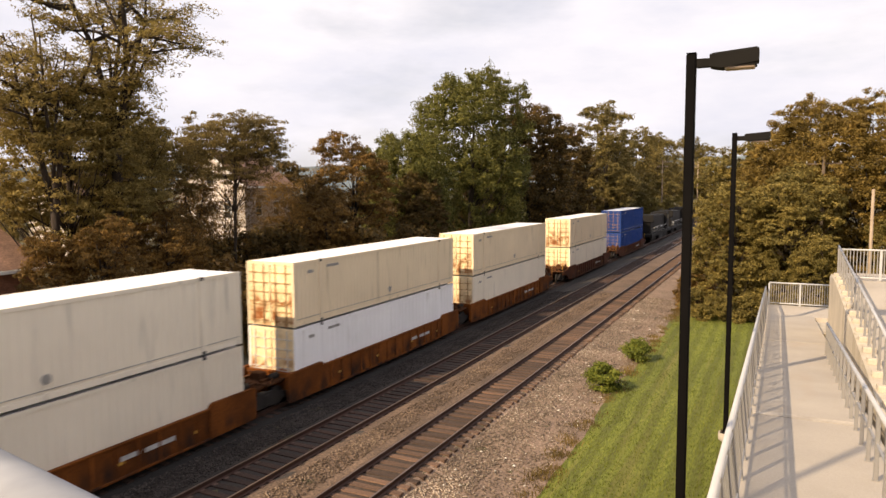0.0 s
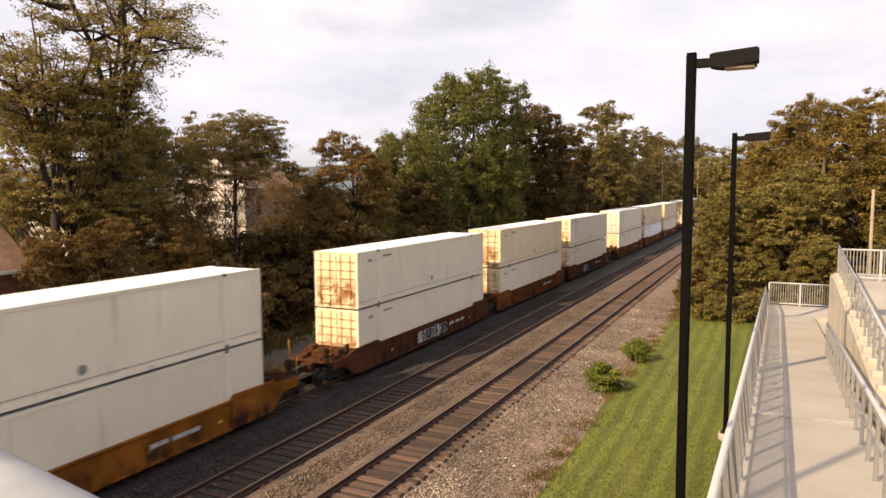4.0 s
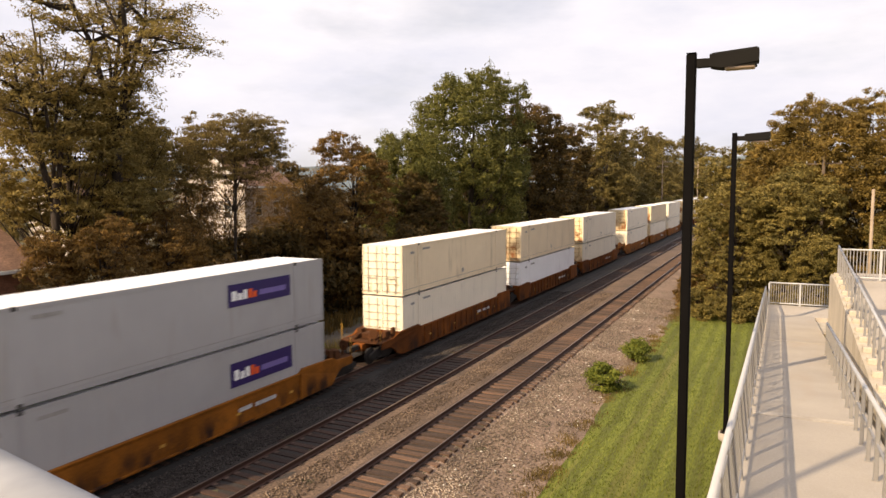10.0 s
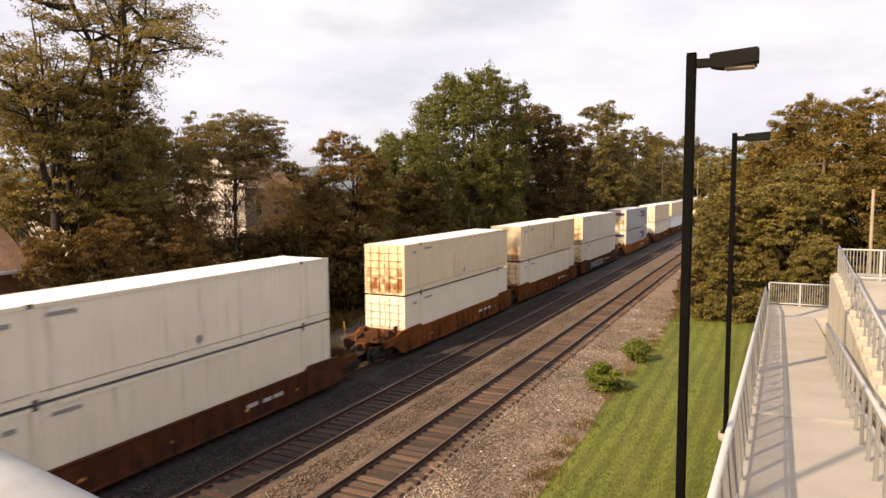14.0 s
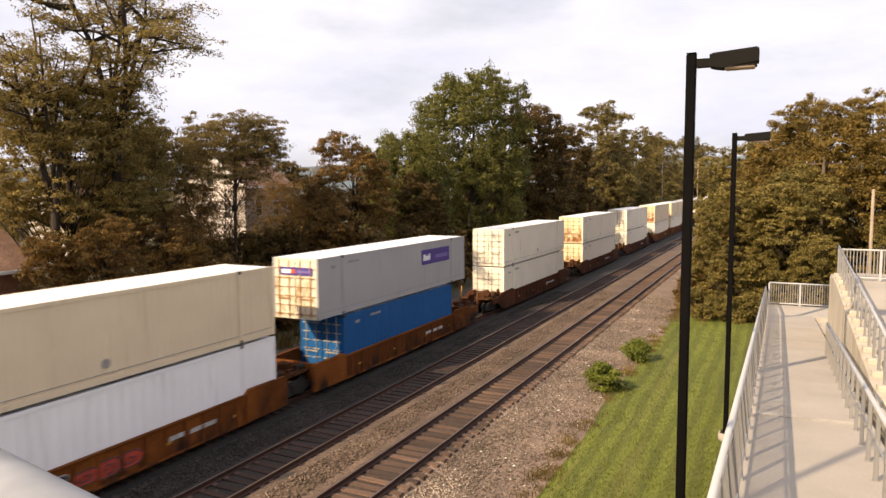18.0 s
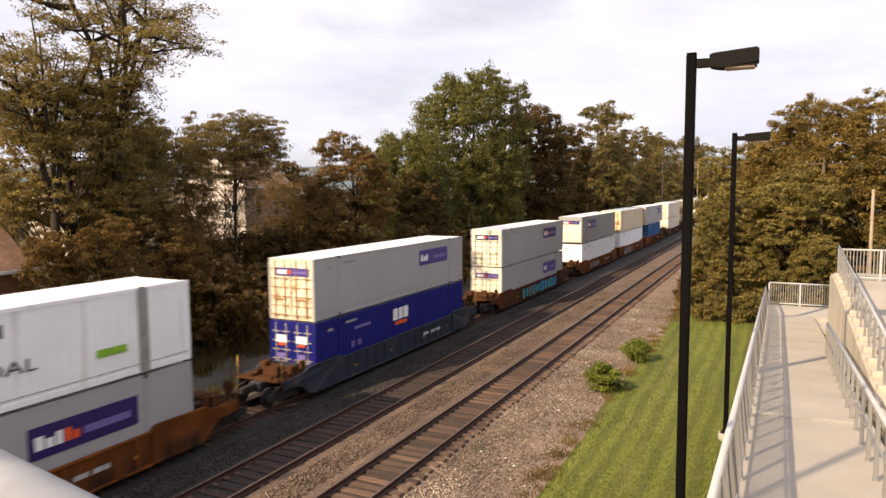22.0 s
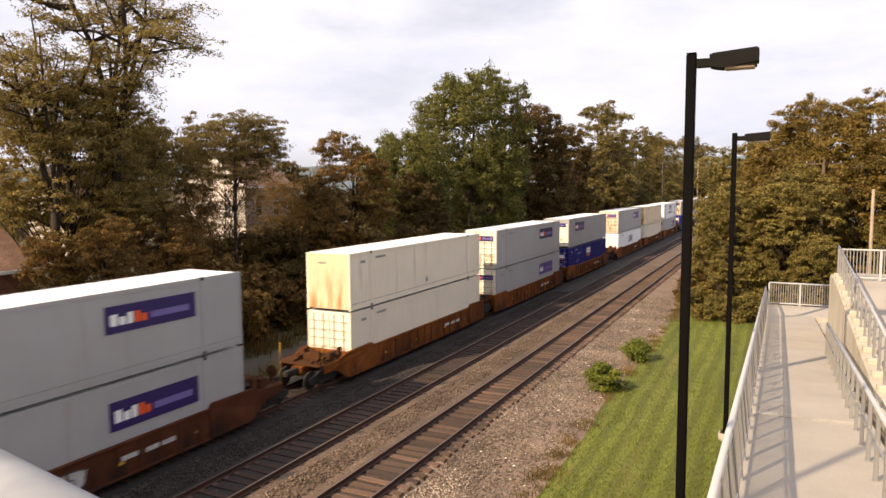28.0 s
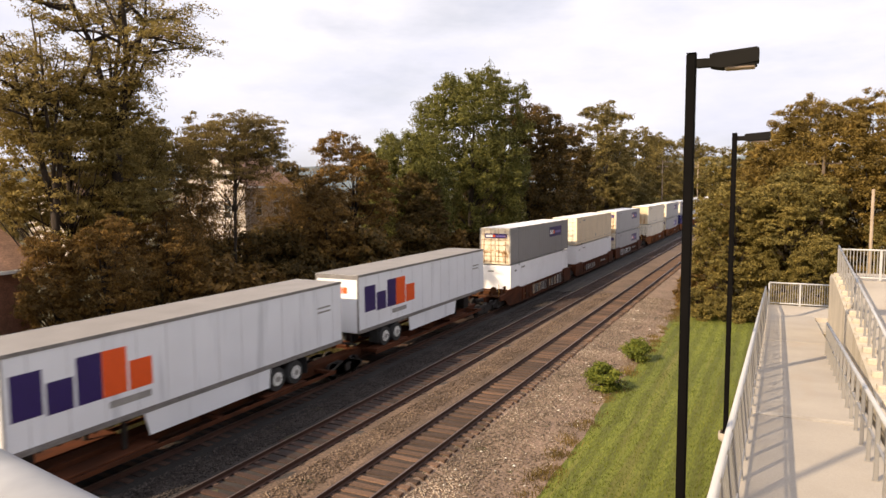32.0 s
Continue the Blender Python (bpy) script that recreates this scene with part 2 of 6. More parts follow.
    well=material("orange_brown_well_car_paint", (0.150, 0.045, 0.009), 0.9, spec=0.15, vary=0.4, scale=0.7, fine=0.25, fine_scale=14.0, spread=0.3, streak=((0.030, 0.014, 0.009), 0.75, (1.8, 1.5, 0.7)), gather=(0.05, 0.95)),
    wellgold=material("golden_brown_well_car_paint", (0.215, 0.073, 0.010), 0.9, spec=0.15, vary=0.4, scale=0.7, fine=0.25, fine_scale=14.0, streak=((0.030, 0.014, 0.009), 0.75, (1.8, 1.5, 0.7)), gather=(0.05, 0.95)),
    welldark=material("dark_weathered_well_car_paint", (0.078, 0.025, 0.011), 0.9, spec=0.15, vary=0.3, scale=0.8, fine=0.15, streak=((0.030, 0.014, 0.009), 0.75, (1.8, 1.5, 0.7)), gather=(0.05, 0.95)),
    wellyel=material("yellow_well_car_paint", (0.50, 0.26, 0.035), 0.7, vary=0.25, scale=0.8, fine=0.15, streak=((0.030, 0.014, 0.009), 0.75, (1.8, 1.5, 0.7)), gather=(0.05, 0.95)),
    wellblue=material("slate_blue_well_car_paint", (0.012, 0.017, 0.032), 0.7, vary=0.25, scale=0.8, fine=0.15, streak=((0.10, 0.06, 0.04), 0.35, (1.0, 0.8, 0.3))),
    under=material("grimy_running_gear", (0.014, 0.010, 0.008), 0.85, vary=0.3, scale=4.0, fine=0.2),
    deck=material("rusty_platform_deck", (0.070, 0.028, 0.012), 0.9, spec=0.15, vary=0.3, scale=2.0, fine=0.2),
    tyre=material("black_tyre_rubber", (0.025, 0.025, 0.026), 0.8),
    rim=material("white_wheel_hub", (0.6, 0.6, 0.58), 0.4),
    purple=material("purple_decal", (0.020, 0.008, 0.095), 0.45, vary=0.08),
    orange=material("orange_decal", (0.75, 0.09, 0.015), 0.45, vary=0.05),
    white=material("white_decal", (0.78, 0.78, 0.78), 0.45, vary=0.05),
    fadedpurple=material("worn_purple_decal", (0.07, 0.04, 0.21), 0.5, vary=0.15),
    lilac=material("faded_lilac_decal", (0.16, 0.12, 0.34), 0.5, vary=0.1),
    black=material("black_decal", (0.03, 0.03, 0.035), 0.5),
    greydecal=material("grey_lettering_bar", (0.26, 0.25, 0.24), 0.6),
    green=material("green_decal", (0.20, 0.42, 0.03), 0.5),
    teal=material("teal_spray_paint", (0.02, 0.32, 0.34), 0.6, vary=0.3, scale=3.0),
    azure=material("blue_spray_paint", (0.02, 0.31, 0.56), 0.6, vary=0.3, scale=3.0),
    tanspray=material("tan_spray_paint", (0.42, 0.30, 0.20), 0.6, vary=0.3, scale=3.0),
    pale=material("silver_spray_paint", (0.42, 0.41, 0.40), 0.55, vary=0.3, scale=3.0),
    redspray=material("red_spray_paint", (0.40, 0.05, 0.03), 0.6, vary=0.3, scale=3.0),
    loco=material("black_locomotive_paint", (0.012, 0.011, 0.011), 0.65, vary=0.25, scale=1.0, spec=0.15),
    brick=material("red_brown_brick", (0.26, 0.115, 0.07), 0.9, vary=0.2, scale=3.0, fine=0.3, fine_scale=14.0),
    shingle=material("brown_roof_shingles", (0.19, 0.108, 0.076), 0.9, vary=0.4, scale=1.2, fine=0.35, fine_scale=9.0, bump=0.5, bump_scale=9.0),
    siding=material("cream_house_siding", (0.50, 0.43, 0.38), 0.8, vary=0.1, scale=1.0, fine=0.1),
    trim=material("white_house_trim", (0.74, 0.72, 0.68), 0.6, vary=0.06),
    glass=material("dark_window_glass", (0.03, 0.035, 0.04), 0.08, spec=0.8),
    wood=material("sunlit_grey_pole_wood", (0.30, 0.23, 0.17), 0.9, vary=0.2, scale=3.0, stretch=(3, 3, 0.4)),
    oldwood=material("weathered_crossarm_wood", (0.10, 0.072, 0.05), 0.9, vary=0.2, scale=3.0, stretch=(3, 3, 0.4)),
    # the haze of distance is mixed into this blue-grey
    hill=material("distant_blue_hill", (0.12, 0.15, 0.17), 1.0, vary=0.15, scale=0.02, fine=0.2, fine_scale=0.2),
)
L = dict(
    locust=leaf_material("locust_leaves", (0.245, 0.183, 0.060), (0.45, 0.33, 0.108), 0.5),
    umber=leaf_material("umber_leaves", (0.165, 0.120, 0.042), (0.32, 0.230, 0.078), 0.42),
    brown=leaf_material("turning_leaves", (0.15, 0.090, 0.028), (0.33, 0.185, 0.05), 0.42),
    green=leaf_material("deep_green_leaves", (0.115, 0.115, 0.028), (0.29, 0.26, 0.07), 0.4),
    gold=leaf_material("golden_leaves", (0.180, 0.122, 0.030), (0.32, 0.21, 0.056), 0.4),
    olive=leaf_material("olive_gold_leaves", (0.182, 0.145, 0.042), (0.37, 0.275, 0.082), 0.42),
    dark=leaf_material("dark_leaves", (0.088, 0.060, 0.019), (0.20, 0.12, 0.034), 0.35),
    far=leaf_material("far_leaves", (0.170, 0.134, 0.045), (0.32, 0.235, 0.078), 0.4),
    bush=leaf_material("bright_bush_leaves", (0.145, 0.175, 0.03), (0.31, 0.31, 0.05), 0.38),
    weed=leaf_material("dry_weed_leaves", (0.10, 0.082, 0.028), (0.22, 0.165, 0.065), 0.3),
    edge=leaf_material("russet_edge_weeds", (0.15, 0.105, 0.034), (0.27, 0.18, 0.06), 0.3),
    blade=leaf_material("grass_blades", (0.110, 0.136, 0.018), (0.20, 0.21, 0.034), 0.3),
    chip=leaf_material("ballast_chips", (0.040, 0.032, 0.029), (0.085, 0.071, 0.065), 0.0),
    bedstone=leaf_material("brown_stones", (0.095, 0.065, 0.046), (0.25, 0.18, 0.13), 0.0),
    whitestone=leaf_material("pale_stones", (0.50, 0.46, 0.40), (0.72, 0.68, 0.62), 0.0),
    pebble=leaf_material("loose_pebbles", (0.150, 0.112, 0.084), (0.42, 0.34, 0.27), 0.0),
)


# ---- building helpers ----
def boxes(*items):
    """A bmesh of boxes, each (x0, y0, z0, x1, y1, z1)."""
    bm = bmesh.new()
    for x0, y0, z0, x1, y1, z1 in items:
        v = [bm.verts.new(c) for c in ((x0, y0, z0), (x1, y0, z0), (x1, y1, z0), (x0, y1, z0), (x0, y0, z1), (x1, y0, z1), (x1, y1, z1), (x0, y1, z1))]
        for f in ((3, 2, 1, 0), (4, 5, 6, 7), (0, 1, 5, 4), (1, 2, 6, 5), (2, 3, 7, 6), (3, 0, 4, 7)):
            bm.faces.new([v[i] for i in f])
    return bm


def soften(bm, w=0.01, seg=1):
    bmesh.ops.bevel(bm, geom=bm.edges[:], offset=w, segments=seg, affect="EDGES", clamp_overlap=True)
    return bm


def tube(points, radius, sides=8, closed=True, into=None):
    """A round bar along points; radius is one number or one for each point."""
    bm = into or bmesh.new()
    pts = [Vector(p) for p in points]
    rings = []
    for i, p in enumerate(pts):
        d = (pts[min(i + 1, len(pts) - 1)] - pts[max(i - 1, 0)]).normalized()
        a = d.cross(Vector((0, 0, 1)) if abs(d.z) < 0.95 else Vector((1, 0, 0))).normalized()
        b = d.cross(a)
        r = radius[i] if isinstance(radius, (list, tuple)) else radius
        rings.append([bm.verts.new(p + (a * math.cos(k * math.tau / sides) + b * math.sin(k * math.tau / sides)) * r) for k in range(sides)])
    for q, w in zip(rings, rings[1:]):
        for k in range(sides):
            f = bm.faces.new((q[k], q[(k + 1) % sides], w[(k + 1) % sides], w[k]))
            f.smooth = True
    if closed:
        bm.faces.new(rings[0][::-1])
        bm.faces.new(rings[-1])
    return bm


def disc(centre, radius, width, sides=20, axis="X", into=None):
    c = Vector(centre)
    d = Vector((1, 0, 0)) if axis == "X" else Vector((0, 0, 1))
    return tube([c - d * width / 2, c + d * width / 2], radius, sides, True, into)


def data_of(name, bm, mat):
    me = bpy.data.meshes.new(name)
    bmesh.ops.recalc_face_normals(bm, faces=bm.faces[:])
    bm.to_mesh(me)
    bm.free()
    me.materials.append(mat)
    return me


def part(name, bm, mat, parent=None, label="", at=None):
    """One mesh under a thing or a part. bm: a bmesh, or mesh data that alike pieces share."""
    me = data_of(name, bm, mat) if isinstance(bm, bmesh.types.BMesh) else bm
    ob = new(name, me)
    if parent:
        ob.parent = parent
    if at is not None:
        ob.matrix_basis = at
    if label:
        ob["label"] = label
    return ob


def thing(name, label, category, group="", at=None):
    ob = new(name)
    ob.empty_display_size = 0.3
    if at is not None:
        ob.matrix_basis = at
    return tagged(ob, label, category, group)


def structure(name, bm, mat, label=""):
    return tagged(part(name, bm, mat), label, kind="structure")


def array_mesh(name, verts, quads, mat):
    """A mesh from arrays: verts (n, 3), quads (m, 4)."""
    me = bpy.data.meshes.new(name)
    verts, quads = np.asarray(verts, np.float32), np.asarray(quads, np.int32)
    me.vertices.add(len(verts))
    me.vertices.foreach_set("co", verts.ravel())
    me.loops.add(quads.size)
    me.loops.foreach_set("vertex_index", quads.ravel())
    me.polygons.add(len(quads))
    me.polygons.foreach_set("loop_start", np.arange(0, quads.size, quads.shape[1], dtype=np.int32))
    me.update(calc_edges=True)
    me.materials.append(mat)
    return me


# ---- the ground: one sheet, its height by the distance from the line ----
GX = [-900, -400, -150, -60, -44, -33, -29.5, -28.5, -25.5, -24.8, -23.6, -22.3, -21.9, -18.2, -17.6, -16.95, -16.45, -16.25, -14.65, -14.4, -13.9, -13.4, -12.9, -12.6, -12.4, -10.42, -10.24, -9.2, -7.9, -7.0, -4, 0, 6, 25, 80, 250, 900]
GZ = [-1, -1, -1.5, -1.6, -1.5, -1.2, -1.0, -0.95, -0.92, -0.85, -0.75, -0.28, -0.235, -0.235, -0.36, -0.185, -0.185, -0.232, -0.232, -0.175, -0.165, -0.155, -0.165, -0.175, -0.232, -0.225, -0.315, -0.35, -0.48, -0.5, -0.55, -0.5, -0.2, 0.5, 1, 1, 0]


def ground_z(x):
    return float(np.interp(x, GX, GZ))


def strip(name, x0, x1, y0, y1, mat, lift, label, dx=0.5, dy=4.0, rough=0.0, wobble=0.0, kind="structure"):
    """A sheet that lies on the ground from x0 to x1, with uneven long edges."""
    xs = np.unique(np.concatenate([np.linspace(x0, x1, max(2, int((x1 - x0) / dx) + 1)), [g for g in GX if x0 < g < x1]]))
    ys = np.linspace(y0, y1, max(2, int((y1 - y0) / dy) + 1))
    verts = []
    for y in ys:
        for i, x in enumerate(xs):
            e = wobble * (noise.noise((x0, y * 0.35, 3.3)) + 0.5 * noise.noise((x0, y * 1.4, 9.1)))
            xx = x + e * (1 - i / (len(xs) - 1)) + e * 0.7 * i / (len(xs) - 1)
            verts.append((xx, y, ground_z(xx) + lift + rough * noise.noise((xx * 1.3, y * 1.3, 0.0))))
    n = len(xs)
    quads = [(j * n + i, j * n + i + 1, (j + 1) * n + i + 1, (j + 1) * n + i) for j in range(len(ys) - 1) for i in range(n - 1)]
    ob = new(name, array_mesh(name, verts, quads, mat))
    return tagged(ob, label, kind=kind)


def ground():
    ys = [-900, -300, -100, -30] + list(range(-20, 130, 5)) + [150, 200, 300, 500, 900, 1600, 3000]
    xs = [-2500] + GX + [2500]
    verts = [(x, y, ground_z(x)) for y in ys for x in xs]
    n = len(xs)
    quads = [(j * n + i, j * n + i + 1, (j + 1) * n + i + 1, (j + 1) * n + i) for j in range(len(ys) - 1) for i in range(n - 1)]
    tagged(new("ground", array_mesh("ground", verts, quads, M["soil"])), "dry brown ground under trees and weeds", kind="structure")
    strip("ballast_bed", -23.2, -14.25, -60, 420, M["ballast"], 0.012, "dark grey crushed stone ballast under the tracks", dx=0.3, dy=0.7, rough=0.035, wobble=0.0)
    # this strip paints the dark under and beside the train
    strip("greasy_ballast", -21.75, -18.0, -60, 420, M["greasy"], 0.03, "black ballast strip under the main track, the train's shade in its colour", dx=0.3, dy=0.7, rough=0.035, wobble=0.12)
    strip("gravel_bed", -14.62, -12.42, -60, 420, M["bedgravel"], 0.016, "tan gravel between the two empty tracks", dx=0.3, dy=0.6, rough=0.03)
    strip("gravel_shoulder", -10.55, -6.5, -60, 420, M["gravel"], 0.016, "tan gravel bed and shoulder of the near track", dx=0.3, dy=0.6, rough=0.035, wobble=0.12)
    strip("crib_ballast", -12.65, -10.5, -60, 420, M["crib"], 0.012, "dark crushed stone between the ties of the near track", dx=0.3, dy=0.6, rough=0.02)
    strip("lawn", -6.75, 22, -20, 56, M["grass"], 0.045, "mown green lawn with mowing stripes", dx=0.5, dy=0.7, rough=0.03, wobble=0.35)
    strip("lane", -28.3, -25.6, -60, 160, M["lane"], 0.03, "worn dirt lane beyond the railway", dx=0.6, dy=2, wobble=0.2)


ground()

TRACKS = (-20.05, -15.46, -11.57)


# ---- the tracks ----
def track(cx, y0, y1, ties, label, wood="tie"):
    t = thing("railway_track", label, "track", "parallel railway tracks", pose(cx, 0, 0))
    prof = [(-0.07, -0.185), (0.07, -0.185), (0.07, -0.165), (0.012, -0.14), (0.012, -0.045), (0.036, -0.035), (0.036, -0.003), (-0.036, -0.003), (-0.036, -0.035), (-0.012, -0.045), (-0.012, -0.14), (-0.07, -0.165)]
    for sx in (-0.755, 0.755):
        bm = bmesh.new()
        a = [bm.verts.new((sx + px, y0, pz)) for px, pz in prof]
        b = [bm.verts.new((sx + px, y1, pz)) for px, pz in prof]
        for k in range(len(prof)):
            bm.faces.new((a[k], a[(k + 1) % len(prof)], b[(k + 1) % len(prof)], b[k]))
        rail = part("rail", bm, M["rail"], t)
        part("rail_head", boxes((sx - 0.033, y0, -0.004, sx + 0.033, y1, 0.002)), M["railhead"], rail, "worn bright running surface")
    tie = data_of("tie", soften(boxes((-1.3, -0.135, -0.33, 1.3, 0.135, -0.176)), 0.012), M[wood])
    plate = data_of("tie_plate", boxes((-0.185, -0.09, -0.18, 0.185, 0.09, -0.168)), M["steel"])
    rng = random.Random(int(cx * 100))
    for k in range(ties):
        at = pose(rng.uniform(-0.04, 0.04), 11 + k * 0.5 + rng.uniform(-0.04, 0.04), rng.uniform(-0.014, 0.0), 0, rng.uniform(-0.4, 0.4), rng.uniform(-1.5, 1.5))
        tob = part("tie", tie, None, t, at=at)
        if 0 < k < 34 and ties > 100:
            for sx in (-0.755, 0.755):
                part("tie_plate", plate, None, tob, at=pose(sx, 0, 0))
    y = 11 + ties * 0.5
    far = []
    while y < min(y1, 330):
        far.append((-1.3, y - 0.13, -0.33, 1.3, y + 0.13, -0.178))
        y += 0.5
    y = -25
    while y < 10.9:
        far.append((-1.3, y - 0.13, -0.33, 1.3, y + 0.13, -0.178))
        y += 0.5
    tagged(part("tie_rest", boxes(*far), M[wood], t), kind="stuff")
    return t


# the first two tracks take the tie with painted shade
track(TRACKS[0], -700, 900, 60, "railway track under the passing train, rusty rails on dark ties", "tieshade")
track(TRACKS[1], -60, 520, 280, "empty railway track with rusty rails and weathered wooden ties", "tieshade")
track(TRACKS[2], -60, 520, 280, "empty railway track beside the gravel shoulder, ties bleached brown")


# ---- trees ----
def tree_meshes(seed, height, radius, base, lobes, clumps, leaves, leaf, leaf_mat, squash=0.6, spread=0.16, stems=1, trunk=0.28, open_top=0.0, hollow=0.35, taper=0.75, core=0.4, shoots=0.0):
    """Mesh data for a trunk with limbs and for a crown of separate leaves in clumps round the limb ends.
    base: where the crown begins, as a share of the height; lobes: how many rounded masses make up its outline; shoots: share of upright tufts."""
    rng = np.random.RandomState(seed)
    zc = height * (1 + base) / 2
    mass = [(np.zeros(3) + (0, 0, zc), np.array((radius * 0.72, radius * 0.72, height * (1 - base) / 2 * 0.98)))]
    for k in range(lobes):
        a = rng.uniform(0, math.tau)
        z = rng.uniform(base + 0.08, 0.93)
        narrow = 1 - taper * max(0, (z - 0.55) / 0.45) ** 1.6
        r = radius * rng.uniform(0.32, 0.66) * narrow
        s = radius * rng.uniform(0.30, 0.46)
        mass.append((np.array((r * math.cos(a), r * math.sin(a), z * height)), np.array((s, s, s * rng.uniform(0.6, 0.9)))))
    centres = []
    while len(centres) < clumps:
        c, s = mass[0 if rng.rand() < core else rng.randint(len(mass))]
        d = rng.normal(size=3)
        d /= np.linalg.norm(d)
        q = c + d * s * rng.uniform(hollow, 1.0) ** 0.5
        if q[2] < height * base * 0.8 or q[2] > height or (open_top and q[2] > height * 0.62 and rng.rand() < open_top):
            continue
        centres.append(q)
    # clumps that hang by themselves move in towards the crown
    pts = np.array(centres)
    for turn in range(3):
        gap = np.sort(np.linalg.norm(pts[:, None] - pts[None], axis=2), axis=1)[:, min(4, clumps - 1)]
        lone = gap > 2.1 * radius * spread
        pts[lone] = (pts[lone] - (0, 0, zc)) * 0.86 + (0, 0, zc)
    centres = list(pts)
    bm = bmesh.new()
    tops = []
    for k in range(stems):
        lean = rng.uniform(-0.07, 0.07, 2) * height if stems > 1 else rng.uniform(-0.03, 0.03, 2) * height
        pts = [(lean[0] * t * t + rng.uniform(-0.1, 0.1) * t, lean[1] * t * t + rng.uniform(-0.1, 0.1) * t, t * height * 0.84) for t in np.linspace(0, 1, 9)]
        tube(pts, [trunk * (1.25 if t == 0 else 1) * (1 - 0.9 * t) + 0.02 for t in np.linspace(0, 1, 9)], 9, into=bm)
        tops.append(pts)
    for c in centres[: min(64, max(14, clumps // 3))]:
        pts = tops[rng.randint(stems)]
        hgt = max(height * base * 0.5, c[2] - rng.uniform(0.45, 1.0) * math.hypot(c[0], c[1]) - 0.5)
        i = min(7, int(hgt / (height * 0.9) * 8))
        s = np.array(pts[i])
        m = s * 0.5 + c * 0.5 + rng.uniform(-0.4, 0.4, 3) + (0, 0, -0.08 * radius)
        r0 = trunk * (0.36 - 0.28 * i / 8)
        tube([s, s * 0.7 + m * 0.3 + (0, 0, 0.1), m, m * 0.45 + c * 0.55, c], [r0, r0 * 0.8, r0 * 0.55, r0 * 0.35, 0.015], 5, into=bm)
    wood = data_of("trunk", bm, M["bark"])
    n = clumps * leaves
    cc = np.repeat(np.array(centres), leaves, axis=0)
    size = np.repeat(rng.uniform(0.6, 1.45, clumps) * radius * spread, leaves)
    d = rng.normal(size=(n, 3))
    d /= np.linalg.norm(d, axis=1, keepdims=True)
    flat = squash * np.repeat(rng.uniform(0.7, 1.3, clumps), leaves)
    tip = np.repeat(rng.rand(clumps) < shoots, leaves)
    flat = np.where(tip, 1.5, flat)
    wide = np.where(tip, 0.6, 1.0)
    p = cc + d * (rng.uniform(0, 1, (n, 1)) ** 0.45) * size[:, None] * np.stack([wide, wide, flat], 1)
    nrm = rng.normal(size=(n, 3)) * 0.5 + d * 0.95 + (0, 0, 0.55)
    nrm /= np.linalg.norm(nrm, axis=1, keepdims=True)
    u = np.cross(nrm, rng.normal(size=(n, 3)))
    u /= np.linalg.norm(u, axis=1, keepdims=True)
    w = np.cross(nrm, u)
    ls = leaf * rng.uniform(0.6, 1.4, (n, 1))
    u, w = u * ls, w * ls * 0.62
    verts = np.stack([p - u - w * 0.8, p - u * 0.7 + w, p + u * 1.15], 1).reshape(-1, 3)
    crown = array_mesh("crown", verts, np.arange(3 * n).reshape(-1, 3), leaf_mat)
    return wood, crown


def plant(name, meshes, x, y, turn=0.0, size=1.0, label="", category="tree", group="", sink=0.15):
    t = thing(name, label, category, group, pose(x, y, ground_z(x) - sink, 0, 0, turn))
    for n, me in zip(("trunk", "crown"), meshes):
        ob = part(n, me, None, t)
        ob.scale = (size, size, size)
    return t


